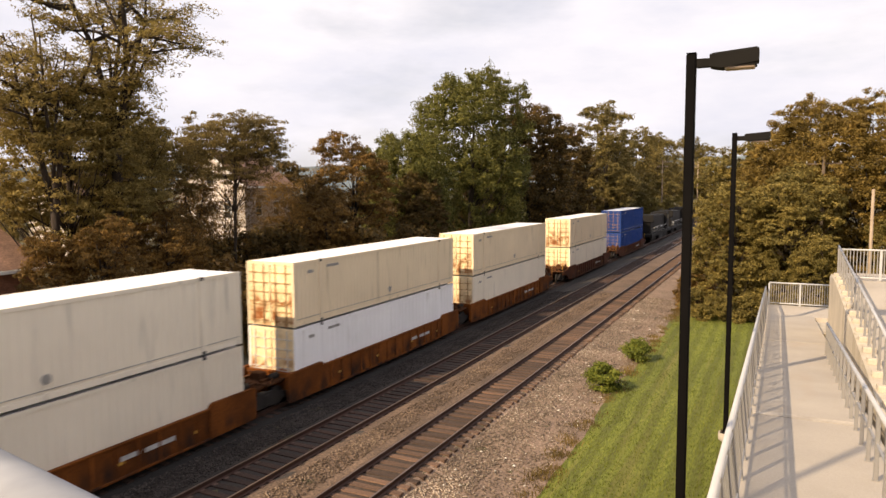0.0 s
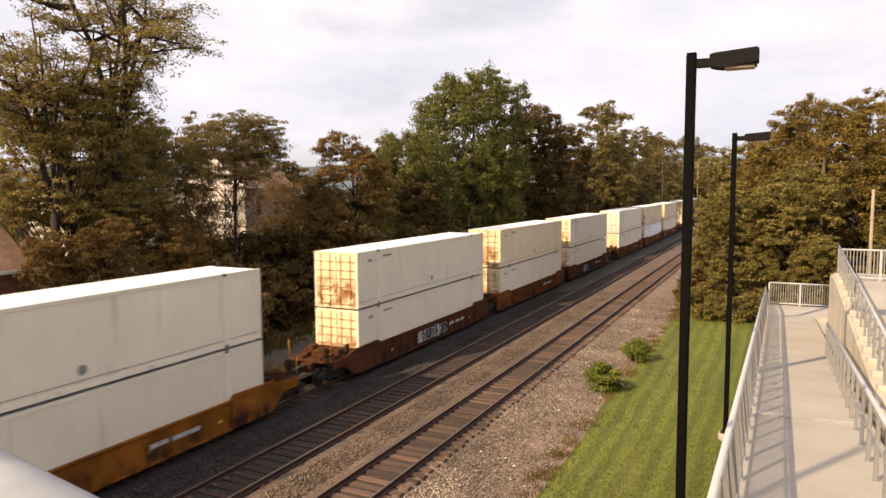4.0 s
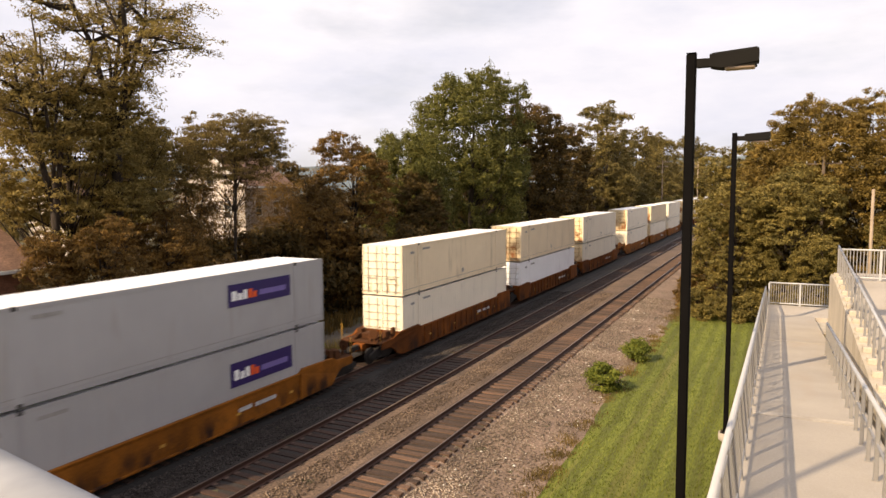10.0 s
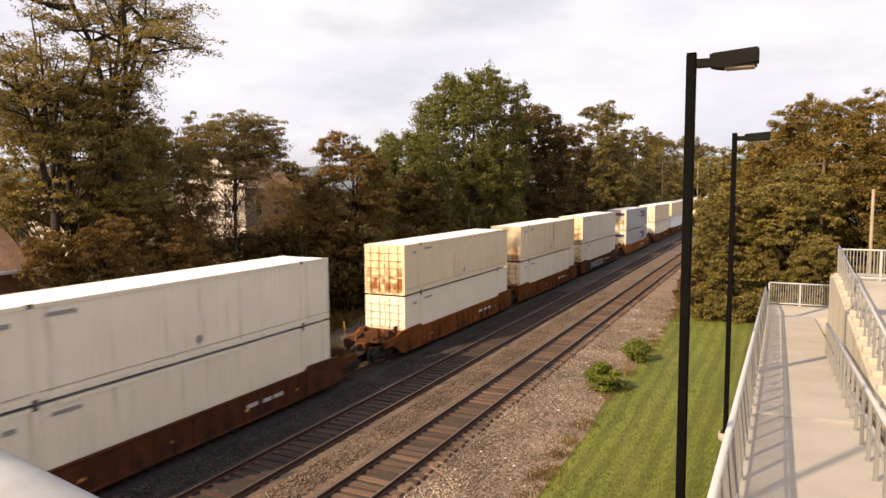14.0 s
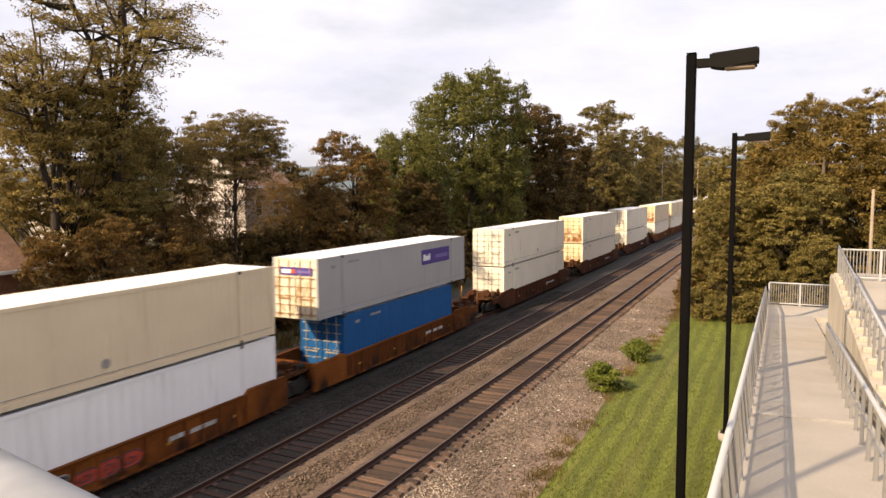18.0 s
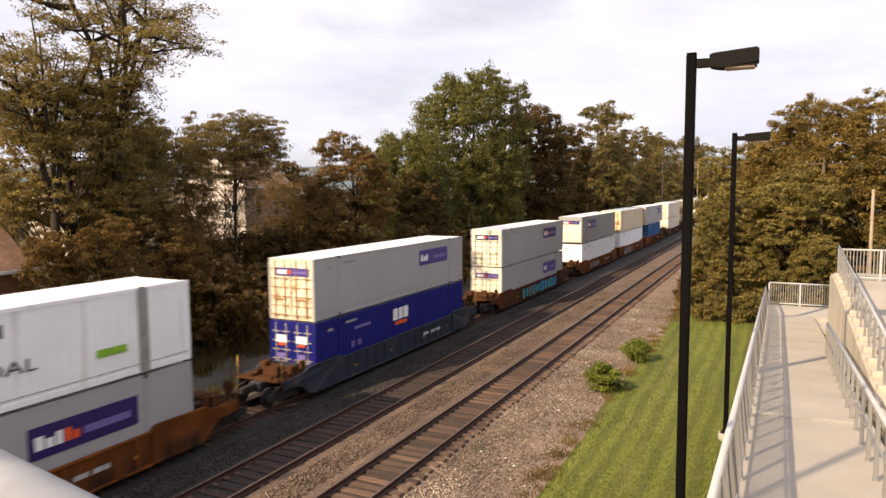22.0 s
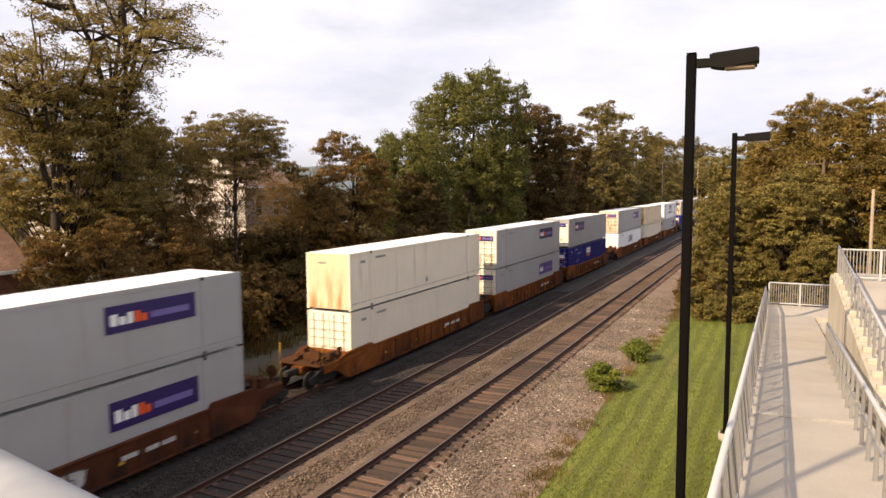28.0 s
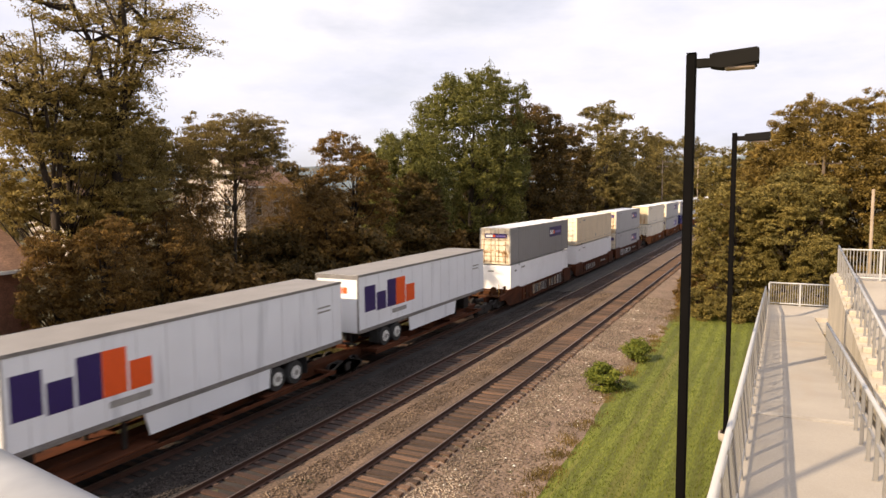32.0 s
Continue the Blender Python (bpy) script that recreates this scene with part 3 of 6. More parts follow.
def locust_meshes(seed, height, fork, radius, limbs, sprays, leaves, leaf, leaf_mat, trunk=0.4, low=0.55, spray=0.75):
    """An open crown: a trunk that forks into rising limbs, each with side branches that end in flat sprays of small leaves."""
    rng = np.random.RandomState(seed)
    bm = bmesh.new()
    lean = rng.uniform(-0.5, 0.5, 2)
    stem = [np.array((lean[0] * t * t, lean[1] * t * t, fork * t)) for t in np.linspace(0, 1, 6)]
    tube(stem, [trunk * (1.3 - 0.12 * k if k else 1.6) for k in range(6)], 10, into=bm)
    centres, main = [], []
    for k in range(limbs):
        a = math.tau * (k + rng.uniform(-0.25, 0.25)) * 0.382
        if k < 4:
            start, reach, zend, r0 = stem[5 - k % 2], radius * rng.uniform(0.28, 0.55), height * rng.uniform(0.88, 1.0), trunk * rng.uniform(0.5, 0.66)
        else:
            start = main[k % 4][rng.randint(1, 5)]
            reach, r0 = radius * rng.uniform(0.35, 0.72), trunk * rng.uniform(0.22, 0.34)
            zend = max(start[2] + 0.8, height * rng.uniform(low, 0.97))
        pts = []
        bend = rng.uniform(-0.09, 0.09, 3) * radius
        for t in np.linspace(0, 1, 7):
            r = reach * t ** 0.8
            pts.append(start + np.array((r * math.cos(a), r * math.sin(a), (zend - start[2]) * t ** 0.9)) + bend * math.sin(t * 5.0) + rng.uniform(-0.2, 0.2, 3) * t)
        if k < 4:
            main.append(pts)
        tube(pts, [r0 * (1 - 0.85 * t) + 0.02 for t in np.linspace(0, 1, 7)], 7, into=bm)
        for j in range(sprays):
            t = rng.uniform(0.3, 1.0)
            i = min(5, int(t * 6))
            s = pts[i] + (pts[i + 1] - pts[i]) * (t * 6 - i)
            b = a + rng.normal() * 1.1
            ln = radius * rng.uniform(0.12, 0.42)
            e = s + np.array((ln * math.cos(b), ln * math.sin(b), ln * rng.uniform(-0.15, 0.45)))
            m = (s + e) / 2 + (0, 0, 0.12 * ln)
            tube([s, m, e], [r0 * 0.28, r0 * 0.16, 0.012], 5, into=bm)
            for q in range(3):
                centres.append(e + (m - e) * q * 0.5 + rng.normal(size=3) * (0.4, 0.4, 0.2))
    wood = data_of("trunk", bm, M["bark"])
    c = np.repeat(np.array(centres), leaves, axis=0)
    n = len(c)
    size = np.repeat(rng.uniform(0.5, 1.35, len(centres)) * spray, leaves)
    d = rng.normal(size=(n, 3))
    d /= np.linalg.norm(d, axis=1, keepdims=True)
    p = c + d * (rng.uniform(0, 1, (n, 1)) ** 0.5) * size[:, None] * (1, 1, 0.42)
    nrm = rng.normal(size=(n, 3)) * 0.6 + (0, 0, 0.8)
    nrm /= np.linalg.norm(nrm, axis=1, keepdims=True)
    u = np.cross(nrm, rng.normal(size=(n, 3)))
    u /= np.linalg.norm(u, axis=1, keepdims=True)
    w = np.cross(nrm, u)
    ls = leaf * rng.uniform(0.6, 1.4, (n, 1))
    u, w = u * ls, w * ls * 0.55
    verts = np.stack([p - u - w * 0.8, p - u * 0.7 + w, p + u * 1.15], 1).reshape(-1, 3)
    return wood, array_mesh("crown", verts, np.arange(3 * n).reshape(-1, 3), leaf_mat)


def woods():
    tall = locust_meshes(8, 27.0, 13.2, 6.8, 19, 12, 36, 0.09, L["locust"], trunk=0.36, low=0.5, spray=0.7)
    plant("locust_tree", tall, -35.5, 28.2, 60, 1, "tall open-crowned locust tree with brown-green leaves")
    plant("locust_tree", tall, -36.4, 25.2, 250, 0.76, "tall locust tree with thinning brown-green leaves")
    full = tree_meshes(5, 17.5, 6.2, 0.42, 20, 760, 62, 0.084, L["locust"], squash=0.42, spread=0.085, stems=2, trunk=0.3, taper=0.5, core=0.2, hollow=0.55)
    plant("locust_tree", full, -37.8, 27.0, 200, 1.04, "leafy locust tree over a brown roof")
    plant("locust_tree", full, -50.0, 31.0, 60, 0.6, "small leafy locust tree behind a low brick building")
    plant("locust_tree", full, -38.0, 29.4, 320, 0.94, "leafy locust tree below a taller one")
    mid = tree_meshes(19, 17.6, 5.6, 0.64, 16, 560, 66, 0.078, L["umber"], squash=0.35, spread=0.10, stems=2, trunk=0.15, taper=0.55, core=0.3, hollow=0.4)
    plant("locust_tree", mid, -38.3, 41.0, 0, 0.97, "spreading umbrella-shaped locust tree before a house")
    plant("locust_tree", mid, -39.6, 35.6, 200, 0.88, "spreading umbrella-shaped locust tree before a house")
    thin = locust_meshes(13, 13.2, 3.6, 5.2, 15, 11, 34, 0.075, L["brown"], trunk=0.08, low=0.3, spray=0.75)
    for x, y, r in ((-41.5, 42.0, 0), (-41.5, 53.0, 210), (-38.5, 50.5, 300), (-41.0, 38.0, 60)):
        plant("locust_tree", thin, x, y, r, 0.96, "thin open tree with brown leaves before a house")
    brown = tree_meshes(17, 15.6, 5.6, 0.02, 16, 720, 68, 0.10, L["brown"], hollow=0.6, spread=0.085, stems=2, trunk=0.26)
    plant("maple_tree", brown, -35.0, 52.5, 0, 1.02, "rounded tree with russet autumn leaves")
    plant("maple_tree", brown, -34.0, 47.6, 250, 0.70, "small russet tree beside the lane")
    plant("maple_tree", brown, -33.0, 25.6, 130, 0.60, "small russet tree on the bank of the lane")
    plant("maple_tree", brown, -34.6, 23.6, 70, 0.55, "small russet tree on the bank of the lane")
    plant("maple_tree", brown, -34.0, 30.5, 300, 0.66, "small russet tree beside the lane")
    plant("maple_tree", brown, -35.5, 34.2, 40, 0.46, "small russet tree beside the lane")
    green = tree_meshes(23, 23.8, 9.6, 0.03, 26, 1350, 96, 0.12, L["green"], hollow=0.6, spread=0.078, trunk=0.4, taper=0.38, core=0.5, shoots=0.35)
    plant("maple_tree", green, -34.9, 79.0, 150, 1.07, "broad green tree beside the railway")
    plant("maple_tree", green, -36.0, 64.5, 170, 0.72, "green tree beside the railway")
    dark = tree_meshes(29, 20.5, 7.6, 0.02, 16, 820, 75, 0.14, L["dark"], hollow=0.5, spread=0.085, trunk=0.36, taper=0.5)
    plant("maple_tree", dark, -38.5, 90, 140, 0.7, "dark lower tree behind a green one")
    plant("maple_tree", dark, -31.3, 91, 0, 1.08, "dark leafy tree leaning to the railway")
    plant("maple_tree", dark, -33, 62.0, 90, 0.60, "dark lower tree between two taller ones")
    plant("maple_tree", dark, -32, 109, 200, 1.0, "dark leafy tree beside the railway")
    gold = tree_meshes(31, 26, 9.2, 0.02, 20, 800, 50, 0.18, L["far"], hollow=0.35, spread=0.08, trunk=0.4, taper=0.5)
    plant("maple_tree", gold, -31.4, 139, 110, 1.10, "tall tree with yellowing leaves beside the railway")
    plant("maple_tree", gold, -31.5, 172, 160, 1.0, "tree with yellowing leaves beside the railway")
    plant("maple_tree", gold, -31, 200, 100, 1.02, "tall tree far along the railway")
    plant("maple_tree", gold, -30.5, 255, 220, 1.14, "tall tree far along the railway")
    plant("maple_tree", gold, -29, 320, 20, 1.16, "tall tree far along the railway")
    plant("maple_tree", gold, -31.8, 146, 70, 0.84, "tree with yellowing leaves beside the railway")
    plant("maple_tree", gold, -32.5, 156, 310, 0.86, "tree with yellowing leaves beside the railway")
    plant("maple_tree", gold, -33, 228, 30, 1.06, "tall tree far along the railway")
    right = tree_meshes(37, 18.4, 8.6, 0.02, 24, 1450, 70, 0.105, L["gold"], hollow=0.6, squash=0.6, spread=0.066, trunk=0.34, taper=0.8, core=0.62)
    plant("maple_tree", right, 6.6, 64, 75, 0.93, "broad golden tree beyond the lawn")
    plant("maple_tree", right, 15.0, 62, 240, 1.0, "golden tree beyond the lawn")
    plant("maple_tree", right, 2.5, 66, 160, 0.94, "broad golden tree beyond the lawn")
    plant("maple_tree", right, -0.6, 69, 300, 0.72, "golden tree at the edge of the lawn")
    low = tree_meshes(41, 12.8, 5.2, 0.0, 14, 720, 64, 0.095, L["olive"], hollow=0.6, squash=0.55, spread=0.085, stems=2, trunk=0.22)
    plant("maple_tree", low, -3.2, 57, 0, 0.84, "low olive-gold tree at the edge of the tracks")
    plant("maple_tree", low, 1.0, 58, 140, 0.93, "olive-gold tree at the edge of the lawn")
    plant("maple_tree", low, -3.6, 80, 60, 1.2, "olive-gold tree at the edge of the tracks")
    plant("maple_tree", low, 7.5, 55.5, 200, 0.62, "low olive-gold tree behind the landing")
    plant("maple_tree", low, 2.6, 54.5, 20, 0.5, "low olive-gold tree behind the landing")
    plant("maple_tree", gold, 3, 120, 300, 0.8, "tall yellowing tree beside the railway")
    plant("maple_tree", gold, -8.5, 330, 60, 0.9, "tall tree far along the railway")
    plant("maple_tree", gold, -20, 420, 10, 1.0, "tall tree far along the railway")
    back = tree_meshes(67, 20.5, 7.6, 0.02, 12, 200, 60, 0.28, L["dark"], spread=0.14, trunk=0.36)
    for x, y, r, s in ((-66, 52, 80, 0.6), (-60, 76, 150, 0.75), (-58, 98, 40, 0.85), (-72, 20, 200, 0.8), (-52, 120, 300, 0.9), (-60, 6, 100, 0.8)):
        plant("maple_tree", back, x, y, r, s, "leafy tree among the houses")
    # added trees outside the view, placed only to shade lane and bank
    for x, y, r, s in ((-36, 8, 0, 0.95), (-34.5, 12.0, 120, 0.75), (-34.5, 0, 60, 0.8), (-40, -12, 250, 1.1)):
        plant("maple_tree", back, x, y, r, s, "unseen leafy tree added to shade the lane")
    shrub = tree_meshes(43, 6.2, 3.6, 0.0, 8, 80, 60, 0.17, L["dark"], stems=3, trunk=0.1, hollow=0.3, spread=0.2)
    shrub2 = tree_meshes(47, 5.4, 3.4, 0.0, 8, 80, 60, 0.17, L["brown"], stems=3, trunk=0.1, hollow=0.3, spread=0.2)
    olive = tree_meshes(71, 5.4, 3.4, 0.0, 8, 90, 80, 0.14, L["olive"], stems=3, trunk=0.1, hollow=0.3, spread=0.2)
    for x, y, r, k in ((-41.0, 40.6, 0, 1.15), (-40.2, 44.0, 100, 1.2), (-40.0, 47.4, 200, 1.2), (-38.6, 51.0, 300, 1.25), (-38.8, 36.6, 150, 1.1)):
        plant("hedgerow_shrub", shrub, x, y, r, k, "tall dark shrub before a house", "shrub", "shrubs along the lane")
    rng = random.Random(5)
    y = 12.0
    while y < 235:
        plant("hedgerow_shrub", shrub if rng.random() < 0.65 else shrub2, rng.uniform(-34.5, -32.0), y, rng.uniform(0, 360), rng.uniform(0.8, 1.2) * (0.62 if y < 23 else 1),
              "dense dark shrub along the lane", "shrub", "shrubs along the lane")
        y += rng.uniform(2.4, 4.2) * (1 if y < 110 else 1.8)
    for y, s in ((57, 0.5), (60, 0.55), (66, 0.6), (72, 0.6), (90, 0.8), (100, 0.9), (112, 1.0)):
        plant("hedgerow_shrub", shrub2, -6.2 + (y - 57) * 0.02, y, y * 40, s, "russet shrub at the edge of the gravel", "shrub", "shrubs by the gravel")
    for x, y, s in ((-5.3, 53.8, 0.5), (-3.2, 53.2, 0.42), (-1.6, 53.6, 0.5), (0.2, 53.0, 0.42), (1.6, 53.8, 0.5)):
        plant("hedgerow_shrub", olive, x, y, y * 77 + x * 40, s, "olive shrub at the end of the lawn", "shrub", "shrubs at the end of the lawn")
    leafy = tree_meshes(73, 6.0, 3.4, 0.0, 8, 90, 70, 0.15, L["bush"], stems=3, trunk=0.1, hollow=0.3, spread=0.2)
    for x, y, s in ((-32.6, 18.6, 0.72), (-32.2, 20.6, 0.66), (-31.8, 22.4, 0.5)):
        plant("hedgerow_shrub", leafy, x, y, y * 50, s, "sunlit green shrub before a brick building", "shrub", "shrubs along the lane")
    plant("hedgerow_shrub", olive, -8.6, 92.0, 30, 0.62, "olive shrub on the gravel far along the track", "shrub", "shrubs by the gravel")
    plant("hedgerow_shrub", olive, -25.6, 160.0, 30, 1.5, "pale green shrub far along the track", "shrub", "shrubs by the gravel")
    plant("hedgerow_shrub", olive, -24.6, 178.0, 130, 1.6, "pale green shrub far along the track", "shrub", "shrubs by the gravel")
    bush = tree_meshes(53, 1.5, 1.05, 0.0, 7, 90, 75, 0.06, L["bush"], stems=3, trunk=0.03, hollow=0.15, spread=0.24)
    plant("roadside_bush", bush, -7.25, 32.4, 0, 1.0, "bright green bush on the gravel edge", "bush", "bushes on the gravel edge", 0.05)
    plant("roadside_bush", bush, -6.9, 38.9, 80, 0.95, "green bush at the edge of the lawn", "bush", "bushes on the gravel edge", 0.05)


woods()


# ---- lamps ----
def street_lamp(x, y, top, reach, label, half=0.09):
    g = ground_z(x)
    t = thing("street_lamp", label, "street lamp", "lamps on the lawn", pose(x, y, g))
    h = top - g
    part("footing", disc((0, 0, 0.12), 0.26, 0.45, 20, "Z"), M["concrete"], t, "round concrete footing")
    base = part("base_plate", boxes((-0.18, -0.18, 0.345, 0.18, 0.18, 0.375)), M["pole"], t)
    for sx in (-0.13, 0.13):
        for sy in (-0.13, 0.13):
            part("anchor_bolt", disc((sx, sy, 0.4), 0.02, 0.07, 6, "Z"), M["steel"], base)
    part("pole", soften(boxes((-half, -half, 0.375, half, half, h + 0.055)), 0.02, 2), M["pole"], t)
    part("pole_cap", soften(boxes((-0.094, -0.094, h + 0.055, 0.094, 0.094, h + 0.07)), 0.008), M["pole"], t)
    arm = part("arm", soften(boxes((0.09, -0.055, h - 0.22, 0.42, 0.055, h - 0.05)), 0.012), M["lamphead"], t)
    bm = bmesh.new()
    # the wedge-shaped housing, in section along its length
    sec = [(0.34, h - 0.225, h - 0.0), (0.40, h - 0.24, h + 0.02), (0.55, h - 0.27, h + 0.03), (reach - 0.04, h - 0.20, h + 0.07), (reach, h - 0.19, h + 0.05)]
    rings = [[bm.verts.new((px, sy, pz)) for sy, pz in ((-0.2, z0), (0.2, z0), (0.2, z1 - 0.03), (0.16, z1), (-0.16, z1), (-0.2, z1 - 0.03))] for px, z0, z1 in sec]
    for a, b in zip(rings, rings[1:]):
        for k in range(6):
            bm.faces.new((a[k], a[(k + 1) % 6], b[(k + 1) % 6], b[k]))
    bm.faces.new(rings[0])
    bm.faces.new(rings[-1])
    head = part("lamp_head", bm, M["lamphead"], t, "wedge-shaped bronze housing")
    part("lens", soften(boxes((0.6, -0.15, h - 0.295, reach - 0.06, 0.15, h - 0.235)), 0.015), M["lens"], head, "amber glass lens")
    part("lens_frame", boxes((0.57, -0.18, h - 0.25, reach - 0.03, 0.18, h - 0.225)), M["lamphead"], head)
    return t


street_lamp(-1.62, 14.2, 11.78, 1.18, "tall dark bronze street lamp with a single flat head")
street_lamp(-1.60, 28.0, 11.2, 1.2, "tall dark bronze street lamp on a concrete footing")
street_lamp(-4.1, -0.45, 15.9, 1.2, "tall dark bronze street lamp beside the footbridge", 0.05)


# ---- the switchback ramp ----
def ramp_z(y):
    return 5.81 - (min(y, 33.6) - 8.7) * 0.0865


def upper_z(y):
    return 6.1 - (27.4 - min(y, 26.0)) * 0.066


def railing(name, x0, y0, x1, y1, zf, label, posts=0.75, height=1.07, pickets=0.0, wires=False, mids=(0.85,), bases=False, lean=0.0):
    """A post railing from one end to the other over a floor whose height is zf(y); pickets: their spacing, or none; mids: heights of its lower rails; lean: how far its top stands out of plumb."""
    length = math.hypot(x1 - x0, y1 - y0)
    n = max(1, round(length / posts))
    t = thing(name, label, "railing", "ramp railings")
    at = lambda k: (x0 + (x1 - x0) * k, y0 + (y1 - y0) * k, zf(y0 + (y1 - y0) * k))
    wide = 0.042 if pickets else 0.026
    post = data_of("post", soften(boxes((-wide, -0.026, 0, wide, 0.026, height - 0.03)), 0.005), M["railwhite"] if pickets else M["alu"])
    if bases:
        foot = data_of("post_base", soften(boxes((-0.12, -0.15, -0.02, 0.14, 0.15, 0.11)), 0.015), M["wallc"])
    else:
        foot = data_of("foot_plate", boxes((-0.035, -0.04, 0, 0.035, 0.04, 0.012)), M["alu"])
    for i in range(n + 1):
        p = part("post", post, None, t, at=pose(*at(i / n), 0, math.degrees(math.atan2(lean, height)), 0))
        part(foot.name.split(".")[0], foot, None, p)
    (xa, ya, za), (xb, yb, zb) = at(0), at(1)
    part("top_rail", tube([(xa + lean, ya, za + height), (xb + lean, yb, zb + height)], 0.032, 10), M["railwhite"], t, "round pale top rail")
    for z in mids:
        part("mid_rail", tube([(xa + lean * z / height, ya, za + z), (xb + lean * z / height, yb, zb + z)], 0.032 if pickets else 0.02, 6), M["railwhite"] if pickets else M["alu"], t)
    if wires:
        m = int(length / 0.1)
        bm = bmesh.new()
        for i in range(1, m):
            x, y, z = at(i / m)
            foot, head = [[bm.verts.new((x + lean * q / height + dx, y + dy, z + q)) for dx, dy in ((-w, -w), (w, -w), (w, w), (-w, w))] for q, w in ((0.1, 0.0085), (height - 0.11, 0.0085))]
            for k in range(4):
                bm.faces.new((foot[k], foot[(k + 1) % 4], head[(k + 1) % 4], head[k]))
        tagged(part("bar_infill", bm, M["alu"], t), kind="stuff")
    if pickets:
        m = int(length / pickets)
        pk = data_of("picket", boxes((-0.015, -0.012, 0.1, 0.015, 0.012, height - 0.03)), M["alu"])
        for i in range(1, m):
            part("picket", pk, None, t, at=pose(*at(i / m)))
    return t


def slab(x0, x1, ys, zf, thick):
    bm = bmesh.new()
    rows = [[bm.verts.new((x, y, zf(y) - dz)) for x, dz in ((x0, 0), (x1, 0), (x1, thick), (x0, thick))] for y in ys]
    for a, b in zip(rows, rows[1:]):
        for k in range(4):
            bm.faces.new((a[k], a[(k + 1) % 4], b[(k + 1) % 4], b[k]))
    bm.faces.new(rows[0])
    bm.faces.new(rows[-1])
    return bm


def ramps():
    structure("lower_ramp", slab(-0.5, 1.46, [4.0, 33.2], ramp_z, 0.35), M["concrete"], "pale concrete ramp falling away between railings")
    structure("ramp_gutter", slab(1.464, 1.716, [4.0, 28.6], lambda y: ramp_z(y) - 0.5, 0.25), M["wallc"], "shaded concrete gutter between ramp and wall")
    structure("gutter_end", slab(1.464, 2.6, [28.62, 33.2], lambda y: ramp_z(y) - 0.22, 0.25), M["wallc"], "shaded concrete floor at the end of the gutter")
    structure("ramp_landing", boxes((-0.5, 33.204, 3.295, 2.6, 36.2, 3.655)), M["concrete"], "pale concrete landing at the foot of the ramp")
    for y, w in ((12.6, 0.13), (23.3, 0.07)):
        patch = slab(-0.3, 1.36, [y - w, y + w], lambda q: ramp_z(q) + 0.006, 0.005)
        part("joint_strip", patch, M["joint"], bpy.data.objects["lower_ramp"], "lighter repaired joint across the ramp")
    for y in (6, 15, 24, 33):
        structure("ramp_pier", boxes((-0.3, y - 0.3, -0.7, 1.2, y + 0.3, ramp_z(y) - 0.37)), M["wallc"], "concrete pier under the ramp")
    structure("upper_ramp", slab(2.045, 4.4, [6.0, 26.0, 30.0], upper_z, 0.3), M["concrete"], "pale concrete upper ramp")
    structure("ramp_wall", slab(1.72, 2.04, [6.0, 26.0, 28.2], lambda y: upper_z(y) + 0.12, 7.4), M["wallc"], "cast concrete side wall of the upper ramp")
    structure("upper_pier", boxes((2.2, 8, -0.6, 4.2, 29.5, 4.2)), M["wallc"], "plain concrete wall under the upper ramp")
    structure("pillar", soften(boxes((1.72, 28.21, -0.6, 2.1, 28.6, 6.02)), 0.02), M["wallc"], "square concrete pillar at the end of the wall")
    railing("ramp_railing", -0.30, 5.2, -0.38, 35.9, ramp_z, "pale metal railing along the outer side of the lower ramp", posts=0.88, height=0.87, wires=True, mids=(0.76, 0.1), lean=-0.09)
    railing("ramp_railing", 1.12, 5.2, 1.25, 20.9, ramp_z, "pale metal railing on the inner side of the ramp", posts=0.88, height=0.87, mids=(0.45,))
    railing("ramp_railing", -0.33, 36.0, 2.3, 36.0, ramp_z, "pale metal picket railing closing the landing", posts=1.25, pickets=0.1, mids=(0.1,))
    railing("ramp_railing", 1.9, 9.0, 1.9, 27.6, lambda y: upper_z(y) + 0.12, "pale metal railing on the side wall", posts=0.9, mids=(), bases=True)
    railing("ramp_railing", 1.96, 27.7, 4.4, 27.7, upper_z, "pale metal picket railing closing the upper landing", posts=1.25, pickets=0.1, mids=(0.1,))
    # the landing where the camera stands, and its handrail
    structure("bridge_deck", boxes((-3.5, -3.0, 7.4, 3.0, 0.9, 7.7)), M["concrete"], "concrete deck of the footbridge")
    structure("bridge_pier", boxes((-0.4, -2.4, -0.7, 1.6, -0.4, 7.396)), M["wallc"], "concrete pier under the footbridge")
    t = thing("handrail", "thick white metal handrail of the footbridge", "handrail")
    a = Vector((-0.985, 0.17, 0))
    c = Vector((-0.56, 0.40, 8.968))
    part("top_rail", tube([c + a * -1.3, c + a * 1.6], 0.055, 20), M["handrail"], t)
    for k in (-1.2, 1.5):
        q = c + a * k
        part("post", tube([(q.x, q.y, 7.7), (q.x, q.y, 8.92)], 0.03, 10), M["alu"], t)


ramps()


# ---- the train ----
CL, CW, CH = 16.15, 2.59, 2.84
moving = []          # (thing, place along the train, height over the rails)


